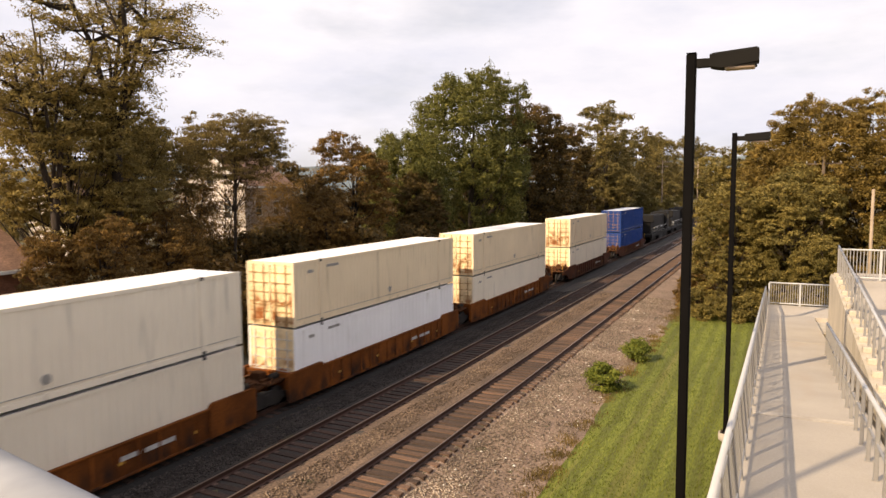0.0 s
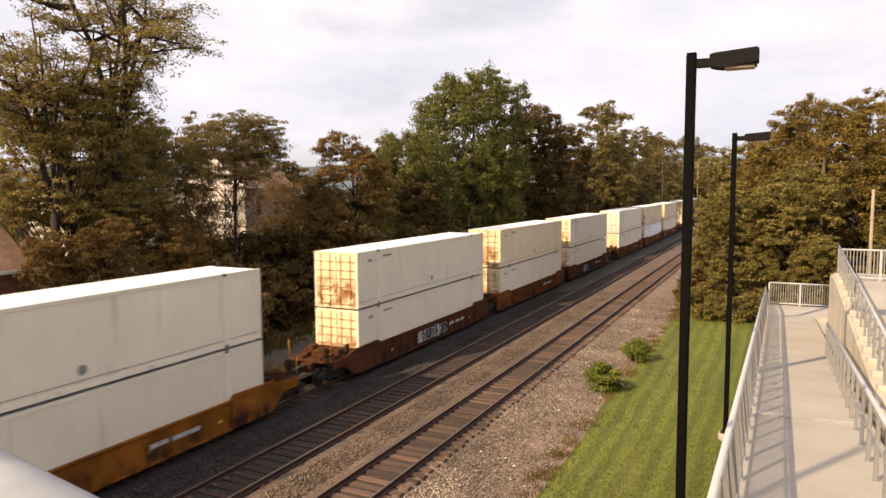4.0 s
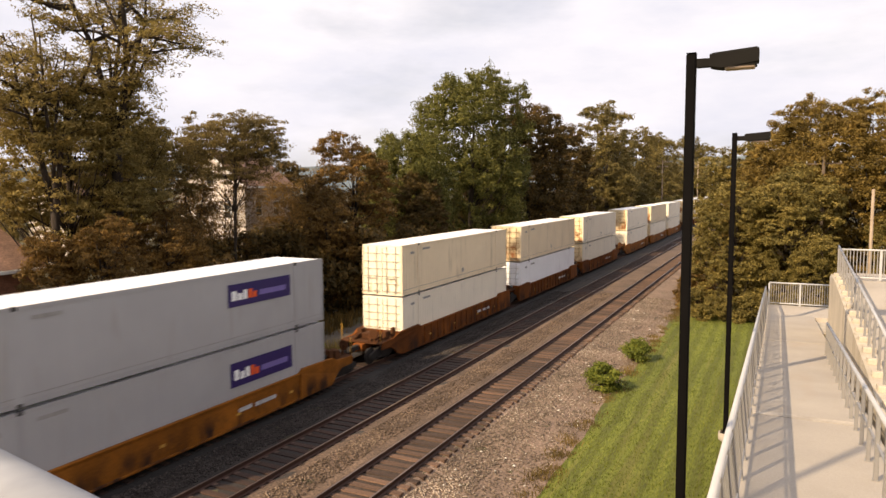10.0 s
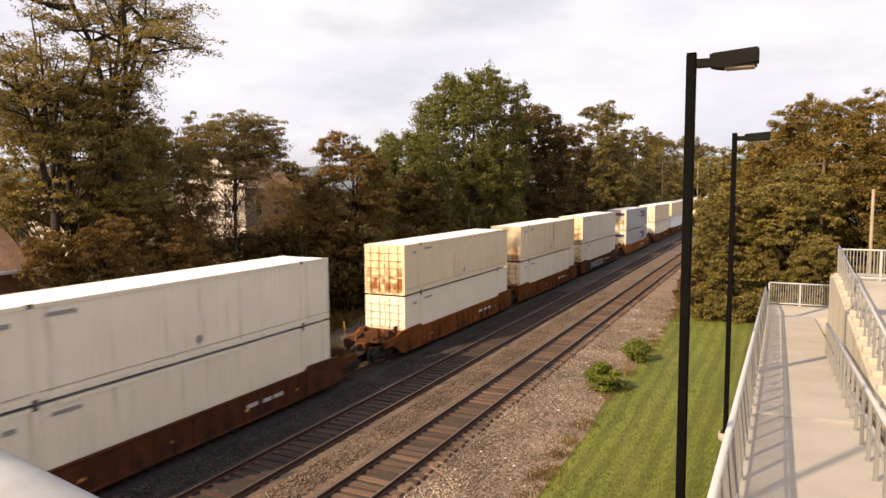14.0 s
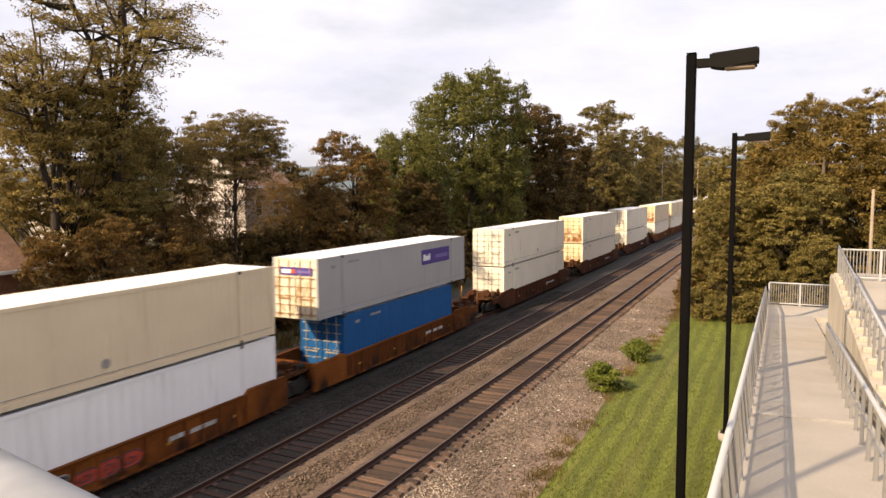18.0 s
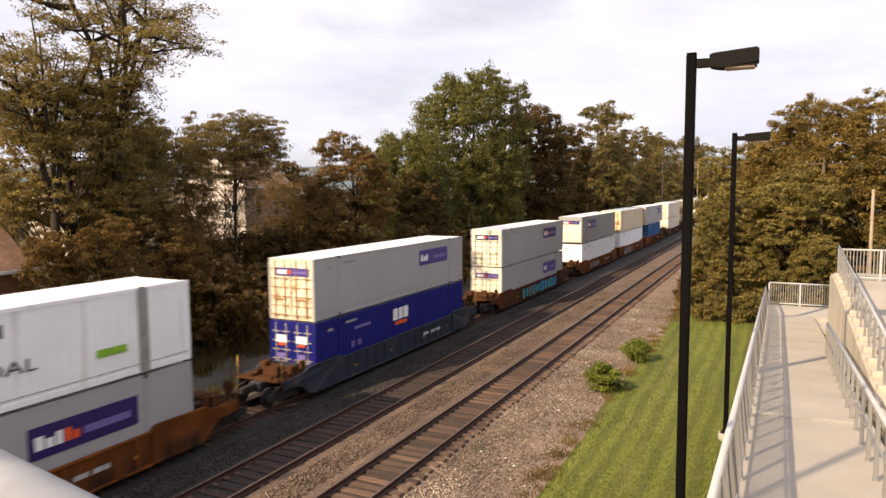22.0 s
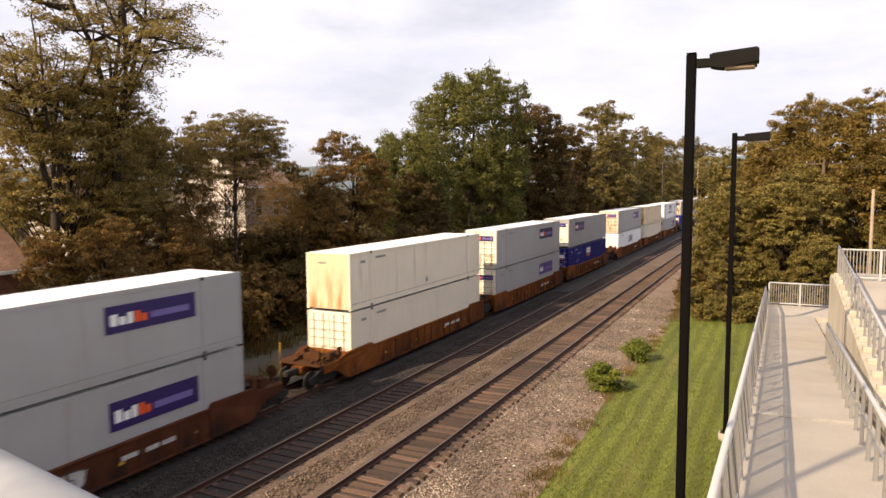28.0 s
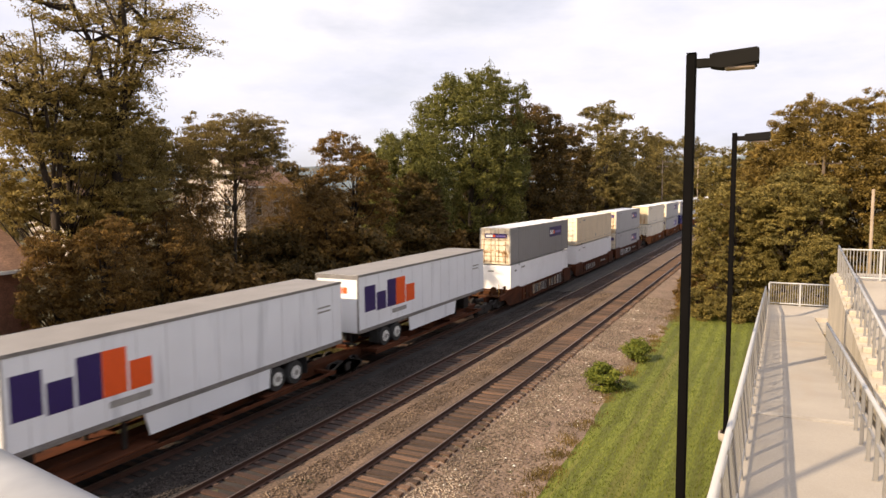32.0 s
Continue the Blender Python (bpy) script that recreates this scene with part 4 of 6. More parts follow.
def corrugated_side(x, y0, y1, z0, z1, pitch, depth, bm):
    """A pressed steel side: flat ribs and recesses from y0 to y1."""
    s = 1 if x > 0 else -1
    n = max(1, round((y1 - y0) / pitch))
    p = (y1 - y0) / n
    line = [(x, y0)]
    for k in range(n):
        a = y0 + k * p
        line += [(x, a + p * 0.30), (x - s * depth, a + p * 0.42), (x - s * depth, a + p * 0.88), (x, a + p)]
    vs = [(bm.verts.new((px, py, z0)), bm.verts.new((px, py, z1))) for px, py in line]
    for a, b in zip(vs, vs[1:]):
        bm.faces.new((a[0], b[0], b[1], a[1]) if s > 0 else (b[0], a[0], a[1], b[1]))


made = {}


def comb(x, heights, reach, tall):
    """A narrow upright strip with a crosspiece at each height, in one piece."""
    right = [(x + 0.012, 0.15)]
    for z in heights:
        right += [(x + 0.012, z), (x + reach, z), (x + reach, z + tall), (x + 0.012, z + tall)]
    right.append((x + 0.012, CH - 0.2))
    ring = right + [(2 * x - a, z) for a, z in reversed(right)]
    bm = bmesh.new()
    f = [[bm.verts.new((a, y, z)) for a, z in ring] for y in (-0.03, 0.01)]
    bm.faces.new(f[0])
    bm.faces.new(f[1])
    for k in range(len(ring)):
        q = (k + 1) % len(ring)
        bm.faces.new((f[0][k], f[0][q], f[1][q], f[1][k]))
    return bm


def container(kind, rear, length=CL):
    """A container with its rear end at y = 0; kind: body paint; rear: 'doors', 'clean', 'roller' or 'nose'. Built once for each sort, then copied."""
    key = (kind, rear, length)
    if key in made:
        return copy_thing(made[key], Matrix())
    names = dict(cwhite="white", ctan="cream", cbright="bright white", cgrey="light grey", cdark="dull grey", cblue="navy blue", csky="azure blue", ctrain="faded blue")
    ends = dict(doors="rust-stained rear doors", clean="pale rear doors", roller="a ribbed rear door", nose="a plain stained end wall")
    t = thing("shipping_container", f"{names[kind]} ribbed steel shipping container with {ends[rear]}", "container", "containers on the train")
    W, H, Ln = CW / 2, CH, length
    mat = M[kind]
    pitch, depth = (0.42, 0.035) if kind in ("cbright", "csky") else (0.30, 0.030)
    if kind == "cgrey" or kind == "cdark":
        pitch, depth = 0.6, 0.006
    inset = 1.98 if length > 15 else 0
    for sx in (-1, 1):
        bm = bmesh.new()
        corrugated_side(sx * (W - 0.012), 0.12, Ln - 0.12, 0.16, H - 0.10, pitch, depth, bm)
        part("side_panel", bm, mat, t)
    bm = bmesh.new()
    corr = [(-W + 0.06 + (2 * W - 0.12) * k / 12, 0.02 * (k % 2)) for k in range(13)]
    a = [(bm.verts.new((x, Ln - 0.02 - d, 0.16)), bm.verts.new((x, Ln - 0.02 - d, H - 0.1))) for x, d in corr]
    for p, q in zip(a, a[1:]):
        bm.faces.new((p[0], q[0], q[1], p[1]))
    part("front_wall", bm, mat, t)
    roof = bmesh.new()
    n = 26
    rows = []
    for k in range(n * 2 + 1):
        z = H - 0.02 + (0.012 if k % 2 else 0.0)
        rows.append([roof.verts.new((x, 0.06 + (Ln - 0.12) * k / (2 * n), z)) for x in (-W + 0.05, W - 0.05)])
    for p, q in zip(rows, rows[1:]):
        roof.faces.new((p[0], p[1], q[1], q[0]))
    # every roof is bright white whatever the body paint
    part("roof", roof, M["cbright"], t, "bright white roof")
    part("floor", boxes((-W + 0.04, 0.05, 0.05, W - 0.04, Ln - 0.05, 0.15)), M["under"], t)
    for sx in (-1, 1):
        x0, x1 = sorted((sx * (W - 0.06), sx * W))
        part("top_rail", boxes((x0, 0.05, H - 0.12, x1, Ln - 0.05, H)), mat, t)
        part("bottom_rail", boxes((x0, 0.05, 0.02, x1, Ln - 0.05, 0.18)), mat, t)
        if sx > 0:
            part("rail_seam", boxes((min(x0, x1 + sx * 0.0), 0.14, 0.30, max(x0, x1), Ln - 0.14, 0.318)), M["greydecal"], t, "dark seam above the bottom rail")
        ys = [(0.0, 0.13), (Ln - 0.13, Ln)]
        if inset:
            ys += [(inset - 0.11, inset + 0.11), (Ln - inset - 0.11, Ln - inset + 0.11)]
        for y0, y1 in ys:
            q0, q1 = sorted((sx * (W - 0.09), sx * (W + 0.004)))
            part("post", boxes((q0, y0, 0.0, q1, y1, H)), mat, t)
        if sx < 0:
            continue
        for yc in ([inset, Ln - inset] if inset else [0.085, Ln - 0.085]):
            for z0 in (0.0, H - 0.118):
                q0, q1 = sorted((sx * (W - 0.12), sx * (W + 0.008)))
                part("corner_casting", boxes((q0, yc - 0.088, z0, q1, yc + 0.088, z0 + 0.122)), M["seal"], t, "dark steel casting")
        q0, q1 = sorted((sx * (W + 0.001), sx * (W + 0.006)))
        part("code_bar", boxes((q0, 2.45, 2.42, q1, 3.4, 2.54)), M["greydecal"], t, "grey bar in place of painted codes")
        part("code_bar", boxes((q0, 1.0, 2.28, q1, 1.4, 2.42)), M["greydecal"], t)
        if kind in ("cwhite", "ctan"):
            part("emblem", tube([(q0, 8.15, 0.62), (q1, 8.15, 0.62)], 0.16, 12), M["greydecal"], t, "round grey emblem")
    # rear end
    dm = {"doors": M["doorwhite"], "clean": M["doorclean"], "roller": M["doorclean"], "nose": M["doornose"]}[rear]
    if kind == "cbright" and rear != "doors":
        dm = M["cbright"]
    if kind in ("cgrey", "cdark") and rear == "doors":
        dm = M["doorgrey"]
    if kind in ("cblue", "csky", "ctrain"):
        dm = mat
    if rear == "nose":
        end = part("end_wall", soften(boxes((-W + 0.07, 0.0, 0.05, W - 0.07, 0.05, H - 0.02)), 0.02), dm, t, "plain end wall with rust runs")
        part("code_bar", boxes((-0.6, -0.006, 2.3, -0.1, -0.001, 2.4)), M["greydecal"], end)
    elif rear == "roller":
        for k in range(8):
            z = 0.12 + k * 0.28
            part("door_panel", soften(boxes((-W + 0.1, 0.0, z, W - 0.1, 0.05, z + 0.27)), 0.018), dm, t)
        part("header", boxes((-W + 0.07, 0.0, 2.37, W - 0.07, 0.06, H - 0.02)), M["cgrey"], t)
    else:
        part("door_header", boxes((-W + 0.09, 0.03, H - 0.16, W - 0.09, 0.1, H)), dm, t)
        part("door_sill", boxes((-W + 0.09, 0.03, 0.0, W - 0.09, 0.1, 0.14)), dm, t)
        for sx in (-1, 1):
            x0, x1 = sorted((sx * 0.015, sx * (W - 0.09)))
            leaf = part("door", soften(boxes((x0, 0.03, 0.12, x1, 0.08, H - 0.14)), 0.008), dm, t)
            part("gasket", boxes((x0 - 0.004, 0.045, 0.1, x1 + 0.004, 0.07, H - 0.12)), M["seal"], leaf)
            for k in range(3):
                z = 0.26 + k * 0.82
                part("pressing", soften(boxes((x0 + 0.05, 0.016, z, x1 - 0.05, 0.034, z + 0.7)), 0.012), M["doorrust"] if rear == "doors" and dm is M["doorwhite"] else dm, leaf)
            rodmat = M["paintedrod"] if kind == "cbright" else M["cleanrod"] if rear == "clean" else M["rod"]
            for k in (0.24, 0.72):
                xr = x0 + (x1 - x0) * k
                rod = part("lock_rod", tube([(xr, -0.02, 0.06), (xr, -0.02, H - 0.08)], 0.02, 6), rodmat, leaf, "vertical lock rod")
                part("rod_bracket", comb(xr, [0.2, 0.62, 1.05, 1.48, 1.9, 2.34], 0.23, 0.038), rodmat, rod, "dark brackets of a lock rod")
            part("handle", boxes((x0 + 0.2, -0.05, 0.92, x1 - 0.25, -0.03, 0.98)), rodmat, leaf)
    made[key] = t
    return t


def decal(t, mat, y0, z0, y1, z1, label="", lift=0.010, name="decal"):
    return part(name, boxes((CW / 2 + lift - 0.004, y0, z0, CW / 2 + lift, y1, z1)), mat, t, label)


def parcel_logo(t, y0=10.1, z0=1.5, y1=13.8, z1=2.38, faded=False):
    """A purple panel with a white mark, an orange mark and a lilac bar."""
    p = decal(t, M["fadedpurple" if faded else "purple"], y0, z0, y1, z1, "purple panel with plain white and orange marks", 0.012)
    h = z1 - z0
    for k, (a, w, hh) in enumerate(((0.05, 0.075, 0.42), (0.14, 0.07, 0.30), (0.225, 0.06, 0.42))):
        part("mark", boxes((CW / 2 + 0.014, y0 + a * (y1 - y0), z0 + h * 0.27, CW / 2 + 0.017, y0 + (a + w) * (y1 - y0), z0 + h * (0.27 + hh))), M["white"], p)
    if not faded:
        for a, w, hh in ((0.30, 0.06, 0.42), (0.37, 0.06, 0.28)):
            part("mark", boxes((CW / 2 + 0.014, y0 + a * (y1 - y0), z0 + h * 0.27, CW / 2 + 0.017, y0 + (a + w) * (y1 - y0), z0 + h * (0.27 + hh))), M["orange"], p)
    part("bar", boxes((CW / 2 + 0.014, y0 + 0.47 * (y1 - y0), z0 + h * 0.32, CW / 2 + 0.017, y0 + 0.92 * (y1 - y0), z0 + h * 0.56)), M["lilac"], p)


def door_logo(t, faded=False):
    p = part("door_panel_decal", boxes((-0.85, -0.034, 2.05, 1.0, -0.028, 2.42)), M["fadedpurple" if faded else "purple"], t, "purple panel on the rear end")
    part("mark", boxes((-0.75, -0.038, 2.13, -0.2, -0.035, 2.32)), M["white"], p)
    part("mark", boxes((-0.17, -0.038, 2.13, 0.02, -0.035, 2.32)), M["orange"], p)
    part("bar", boxes((0.1, -0.038, 2.17, 0.85, -0.035, 2.27)), M["lilac"], p)


def word(t, text, y, z, size, mat, label, lift=0.014):
    """Letters on the side that faces the camera, reading along the train."""
    cu = bpy.data.curves.new("lettering", "FONT")
    cu.body, cu.size, cu.extrude = text, size, 0.002
    tmp = bpy.data.objects.new("lettering", cu)
    scene.collection.objects.link(tmp)
    bpy.context.view_layer.update()
    me = bpy.data.meshes.new_from_object(tmp.evaluated_get(bpy.context.evaluated_depsgraph_get()))
    bpy.data.objects.remove(tmp)
    me.materials.clear()
    me.materials.append(mat)
    return part("lettering", me, None, t, label, Matrix.Translation((CW / 2 + lift, y, z)) @ Matrix(((0, 0, 1, 0), (1, 0, 0, 0), (0, 0.66, 0, 0), (0, 0, 0, 1))))


# well cars -----------------------------------------------------------
def truck(parent, y):
    tr = part("truck", soften(boxes((-1.1, y - 0.16, 0.32, 1.1, y + 0.16, 0.72)), 0.03), M["under"], parent, "grimy wheel truck")
    for sx in (-1, 1):
        bm = bmesh.new()
        prof = [(-1.25, 0.36), (-0.95, 0.30), (-0.55, 0.22), (0.55, 0.22), (0.95, 0.30), (1.25, 0.36), (1.25, 0.58), (0.9, 0.66), (0.45, 0.82), (-0.45, 0.82), (-0.9, 0.66), (-1.25, 0.58)]
        f = [[bm.verts.new((sx * x, y + a, b)) for a, b in prof] for x in (0.92, 1.06)]
        bm.faces.new(f[0])
        bm.faces.new(f[1])
        for k in range(len(prof)):
            bm.faces.new((f[0][k], f[0][(k + 1) % len(prof)], f[1][(k + 1) % len(prof)], f[1][k]))
        part("side_frame", bm, M["under"], tr)
        for dy in (-0.89, 0.89):
            part("wheel", disc((sx * 0.755, y + dy, 0.43), 0.43, 0.13, 24), M["under"], tr, "steel railway wheel")


wells = {}


def well_car(paint, rear, front):
    """One unit of a well car; rear and front: 'art' where it shares a truck, 'end' where it couples."""
    key = (paint, rear, front)
    if key in wells:
        return copy_thing(wells[key], Matrix())
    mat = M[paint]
    names = dict(well="orange-brown", welldark="dark red-brown", wellyel="yellow", wellgold="golden-brown", wellblue="slate blue")
    t = thing("well_car", f"{names[paint]} weathered railway well car with ribbed side sills", "railway car", "cars of the train")
    for sx in (-1, 1):
        x0, x1 = sorted((sx * 1.335, sx * 1.375))
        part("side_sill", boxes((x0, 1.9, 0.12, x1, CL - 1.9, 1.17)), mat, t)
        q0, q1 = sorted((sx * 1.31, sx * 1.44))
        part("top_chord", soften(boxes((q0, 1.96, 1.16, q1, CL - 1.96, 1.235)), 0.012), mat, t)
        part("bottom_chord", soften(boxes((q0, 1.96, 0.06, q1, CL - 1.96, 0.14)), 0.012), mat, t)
        for k in range(14 if sx > 0 and paint != "wellgold" else 0):
            y = 2.5 + k * (CL - 5.0) / 13
            r0, r1 = sorted((sx * 1.376, sx * 1.42))
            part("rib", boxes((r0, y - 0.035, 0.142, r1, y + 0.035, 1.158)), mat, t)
        for e in (0, 1):
            kind = rear if e == 0 else front
            if kind == "art":
                line = [(-1.95, 0.10), (0.5, 0.10), (0.6, 0.18), (0.6, 1.28), (0.5, 1.36), (-1.75, 1.40), (-1.95, 1.238)]
            else:
                line = [(-1.95, 0.10), (0.3, 0.10), (0.7, 0.24), (1.0, 0.52), (1.35, 0.68), (2.25, 0.72), (2.25, 1.08), (1.1, 1.12), (0.55, 1.34), (-1.75, 1.40), (-1.95, 1.238)]
            at = lambda d: -d if e == 0 else CL + d
            draw = lambda d: 0.0 if d < 0.3 else min(0.12, 0.2 * (d - 0.3))
            bm = bmesh.new()
            f = [[bm.verts.new((sx * (x - draw(d)), at(d), z)) for d, z in line] for x in (1.30, 1.455)]
            bm.faces.new(f[0])
            bm.faces.new(f[1])
            for k in range(len(line)):
                q = (k + 1) % len(line)
                bm.faces.new((f[0][k], f[0][q], f[1][q], f[1][k]))
            part("end_gusset", bm, mat, t)
        if sx < 0:
            continue
        d0, d1 = sorted((sx * 1.378, sx * 1.384))
        for y in (3.0, 6.5, 10.2, 13.4):
            part("reflector", boxes((d0, y + 0.1, 0.52, d1, y + 0.32, 0.62)), M["wellyel"], t, "yellow reflector plate")
        part("number_bar", boxes((d0, 10.4, 0.62, d1, 11.15, 0.78)), M["pale"], t, "pale bar in place of car letters")
        part("number_bar", boxes((d0, 11.35, 0.60, d1, 12.6, 0.76)), M["pale"], t, "pale bar in place of car numbers")
    part("well_floor", boxes((-1.3, 0.31, 0.22, 1.3, CL - 0.31, 0.3)), M["under"], t)
    for e, kind in enumerate((rear, front)):
        s = -1 if e == 0 else 1
        y = lambda d: (0 if e == 0 else CL) + s * d
        span = lambda a, b: sorted((y(a), y(b)))
        reach = 1.5 if kind == "art" else 2.35
        a, b = span(0.08, 0.3)
        part("bulkhead", boxes((-1.298, a, 0.35, 1.298, b, 1.3)), mat, t)
        a, b = span(0.302, reach)
        part("end_platform", soften(boxes((-1.28 if kind == "end" else -0.95, a, 1.0, 1.28 if kind == "end" else 0.95, b, 1.1)), 0.015), M["deck"], t, "rust-brown end platform")
        a, b = span(0.302, reach + (0.3 if kind == "end" else 0.0))
        part("draft_sill", boxes((-0.3, a, 0.62, 0.3, b, 0.998)), mat, t)
        for sx in (-1, 1):
            a, b = span(0.5, reach - 0.1)
            x0, x1 = sorted((sx * 0.45, sx * 0.6))
            part("platform_beam", boxes((x0, a, 1.102, x1, b, 1.22)), M["deck"], t)
        a, b = span(reach * 0.45, reach * 0.75)
        part("hatch_box", soften(boxes((-0.3, a, 1.102, 0.3, b, 1.42)), 0.03), M["deck"], t)
        part("brake_cylinder", tube([(0.62, y(0.42), 1.24), (0.62, y(0.95), 1.24)], 0.13, 10), M["under"], t)
        part("air_pipe", tube([(-0.8, y(0.36), 1.13), (-0.8, y(0.7), 1.34), (0.1, y(0.75), 1.30), (0.85, y(1.0), 1.2), (0.95, y(reach - 0.1), 1.14)], 0.035, 5), M["deck"], t)
        if kind == "end":
            truck(t, y(1.75))
            rig = [(x - w, min(y(d), y(d + ln)), 1.102, x + w, max(y(d), y(d + ln)), 1.102 + hh) for x, w, d, ln, hh in ((-0.95, 0.16, 0.5, 0.5, 0.34), (0.98, 0.12, 1.15, 0.35, 0.42), (-0.55, 0.08, 1.3, 0.6, 0.22), (0.4, 0.1, 1.75, 0.3, 0.3), (1.1, 0.07, 0.6, 0.3, 0.55))]
            for r in rig:
                part("brake_rigging", soften(boxes(r), 0.015), M["deck"], t, "rusty brake gear")
            a, b = span(reach + 0.2, 3.5)
            part("coupler", soften(boxes((-0.13, a, 0.72, 0.13, b, 0.98)), 0.03), M["under"], t, "steel knuckle coupler")
            for sx in (-1, 1):
                part("grab_post", tube([(sx * 1.22, y(reach - 0.06), 1.1), (sx * 1.22, y(reach - 0.06), 2.0)], 0.022, 6), M["wellyel"], t, "yellow grab iron")
                part("step", boxes((min(sx * 1.0, sx * 1.28), *span(reach - 0.05, reach + 0.12)[:1], 0.35, max(sx * 1.0, sx * 1.28), span(reach - 0.05, reach + 0.12)[1], 0.4)), M["under"], t)
                part("step_hanger", boxes((min(sx * 1.25, sx * 1.28), *span(reach - 0.05, reach)[:1], 0.402, max(sx * 1.25, sx * 1.28), span(reach - 0.05, reach)[1], 1.0)), M["under"], t)
            part("brake_wheel", tube([(0.8, y(reach - 0.1), 1.55), (0.8, y(reach - 0.04), 1.55)], 0.26, 16), M["deck"], t, "round hand brake wheel")
            part("brake_stand", boxes((0.74, *span(reach - 0.2, reach - 0.11)[:1], 1.1, 0.86, span(reach - 0.2, reach - 0.11)[1], 1.6)), M["deck"], t)
        elif e == 0:
            truck(t, y(1.625))
            part("shared_bearing", disc((0, y(1.625), 0.86), 0.42, 0.26, 16, "Z"), M["under"], t)
    wells[key] = t
    return t


def spray(t, seed, y0, y1, z0, z1, mats, n):
    """Sprayed paint on a side sill: overlapping rounded patches, no letters."""
    rng = random.Random(seed)
    for k in range(n):
        y = y0 + (y1 - y0) * (k + 0.5) / n
        w, h = (y1 - y0) / n * rng.uniform(0.56, 0.74), (z1 - z0) / 2 * rng.uniform(0.85, 1.1)
        bm = bmesh.new()
        x = 1.386 + 0.001 * (k % 3)
        sq = lambda v: math.copysign(abs(v) ** 0.55, v)
        ring = [bm.verts.new((x, y + w * sq(math.cos(a)) * rng.uniform(0.8, 1.1), (z0 + z1) / 2 + h * sq(math.sin(a)) * rng.uniform(0.8, 1.0))) for a in [i * math.tau / 14 for i in range(14)]]
        bm.faces.new(ring)
        part("graffiti_patch", bm, M[mats[k % len(mats)]], t, "sprayed paint on the side sill")
        bm = bmesh.new()
        xo = x + 0.004
        mid = (z0 + z1) / 2
        loop = [(xo, y + w * 0.86 * sq(math.cos(q)) * (1 + 0.12 * math.sin(3 * q + k)), mid + h * 0.86 * sq(math.sin(q))) for q in [i * math.tau / 14 + 0.2 for i in range(14)]]
        tube(loop, 0.022, 4, into=bm)
        turn = rng.uniform(0, 6)
        curl = [(xo, y + w * (0.62 - 0.05 * i) * math.cos(turn + i * 0.7), mid + h * (0.62 - 0.05 * i) * math.sin(turn + i * 0.7)) for i in range(9)]
        tube(curl, 0.026, 4, into=bm)
        part("graffiti_stroke", bm, M["black" if mats[k % len(mats)] != "black" else "pale"], t)


UP, LOW = 3.27, 0.34
# rear end along the train, well paint, upper box, its rear, lower box, its rear, joint behind, joint ahead
CARS = [
    (91.6, "welldark", "ctrain", "doors", "ctrain", "doors", "end", "end"),
    (67.2, "welldark", "ctan", "doors", "cwhite", "doors", "end", "end"),
    (43.0, "well", "ctan", "doors", "cwhite", "doors", "art", "end"),
    (23.6, "well", "ctan", "doors", "cbright", "doors", "art", "art"),
    (4.2, "well", "cwhite", "clean", "cwhite", "nose", "end", "art"),
    (-19.1, "welldark", "cwhite", "doors", "cwhite", "doors", "art", "end"),
    (-38.3, "well", "ctan", "doors", "cwhite", "doors", "art", "art"),
    (-57.75, "welldark", "cwhite", "doors", "cwhite", "doors", "end", "art"),
    (-81.0, "wellgold", "cwhite", "clean", "cwhite", "clean", "art", "end"),
    (-100.4, "wellgold", "ctan", "doors", "cwhite", "doors", "art", "art"),
    (-119.7, "wellgold", "cwhite", "doors", "cwhite", "clean", "end", "art"),
    (-143.2, "well", "cwhite", "doors", "cwhite", "doors", "art", "end"),
    (-162.8, "well", "ctan", "doors", "cbright", "clean", "art", "art"),
    (-182.4, "well", "ctan", "clean", "cwhite", "clean", "end", "art"),
    (-205.95, "wellgold", "cgrey", "doors", "cgrey", "clean", "end", "end"),
    (-229.25, "welldark", "cwhite", "doors", "cwhite", "doors", "art", "end"),
    (-248.65, "well", "ctan", "nose", "cwhite", "doors", "art", "art"),
    (-267.9, "well", "ctan", "doors", "cwhite", "clean", "end", "art"),
    (-291.25, "welldark", "cwhite", "clean", "cwhite", "clean", "end", "end"),
    (-314.6, "welldark", "cwhite", "doors", "cwhite", "doors", "end", "end"),
    (-337.9, "welldark", "cwhite", "clean", "cwhite", "clean", "end", "end"),
    (-361.4, "well", "cgrey", "doors", "csky", "clean", "art", "end"),
    (-380.6, "well", "ctan", "doors", "cbright", "clean", "art", "art"),
    (-400.15, "well", "cdark", "roller", "cbright", "nose", "end", "art"),
    (-423.55, "welldark", "cgrey", "clean", "cgrey", "clean", "end", "end"),
    (-446.95, "wellblue", "cgrey", "doors", "cblue", "clean", "end", "end"),
    (-470.4, "well", "cbright", "clean", "cgrey", "clean", "art", "end"),
    (-489.8, "well", "ctan", "doors", "cwhite", "clean", "art", "art"),
    (-509.2, "well", "cgrey", "doors", "cbright", "clean", "end", "art"),
    (-532.6, "well", "cgrey", "roller", "cblue", "clean", "art", "end"),
    (-551.95, "well", "cgrey", "clean", "cgrey", "clean", "art", "art"),
    (-571.4, "well", "cwhite", "nose", "cwhite", "clean", "end", "art"),
    (-595.1, "welldark", "cgrey", "doors", "cgrey", "clean", "art", "end"),
    (-614.25, "welldark", "ctan", "clean", "cbright", "nose", "art", "art"),
    (-633.7, "welldark", "cdark", "doors", "cbright", "nose", "end", "art"),
]


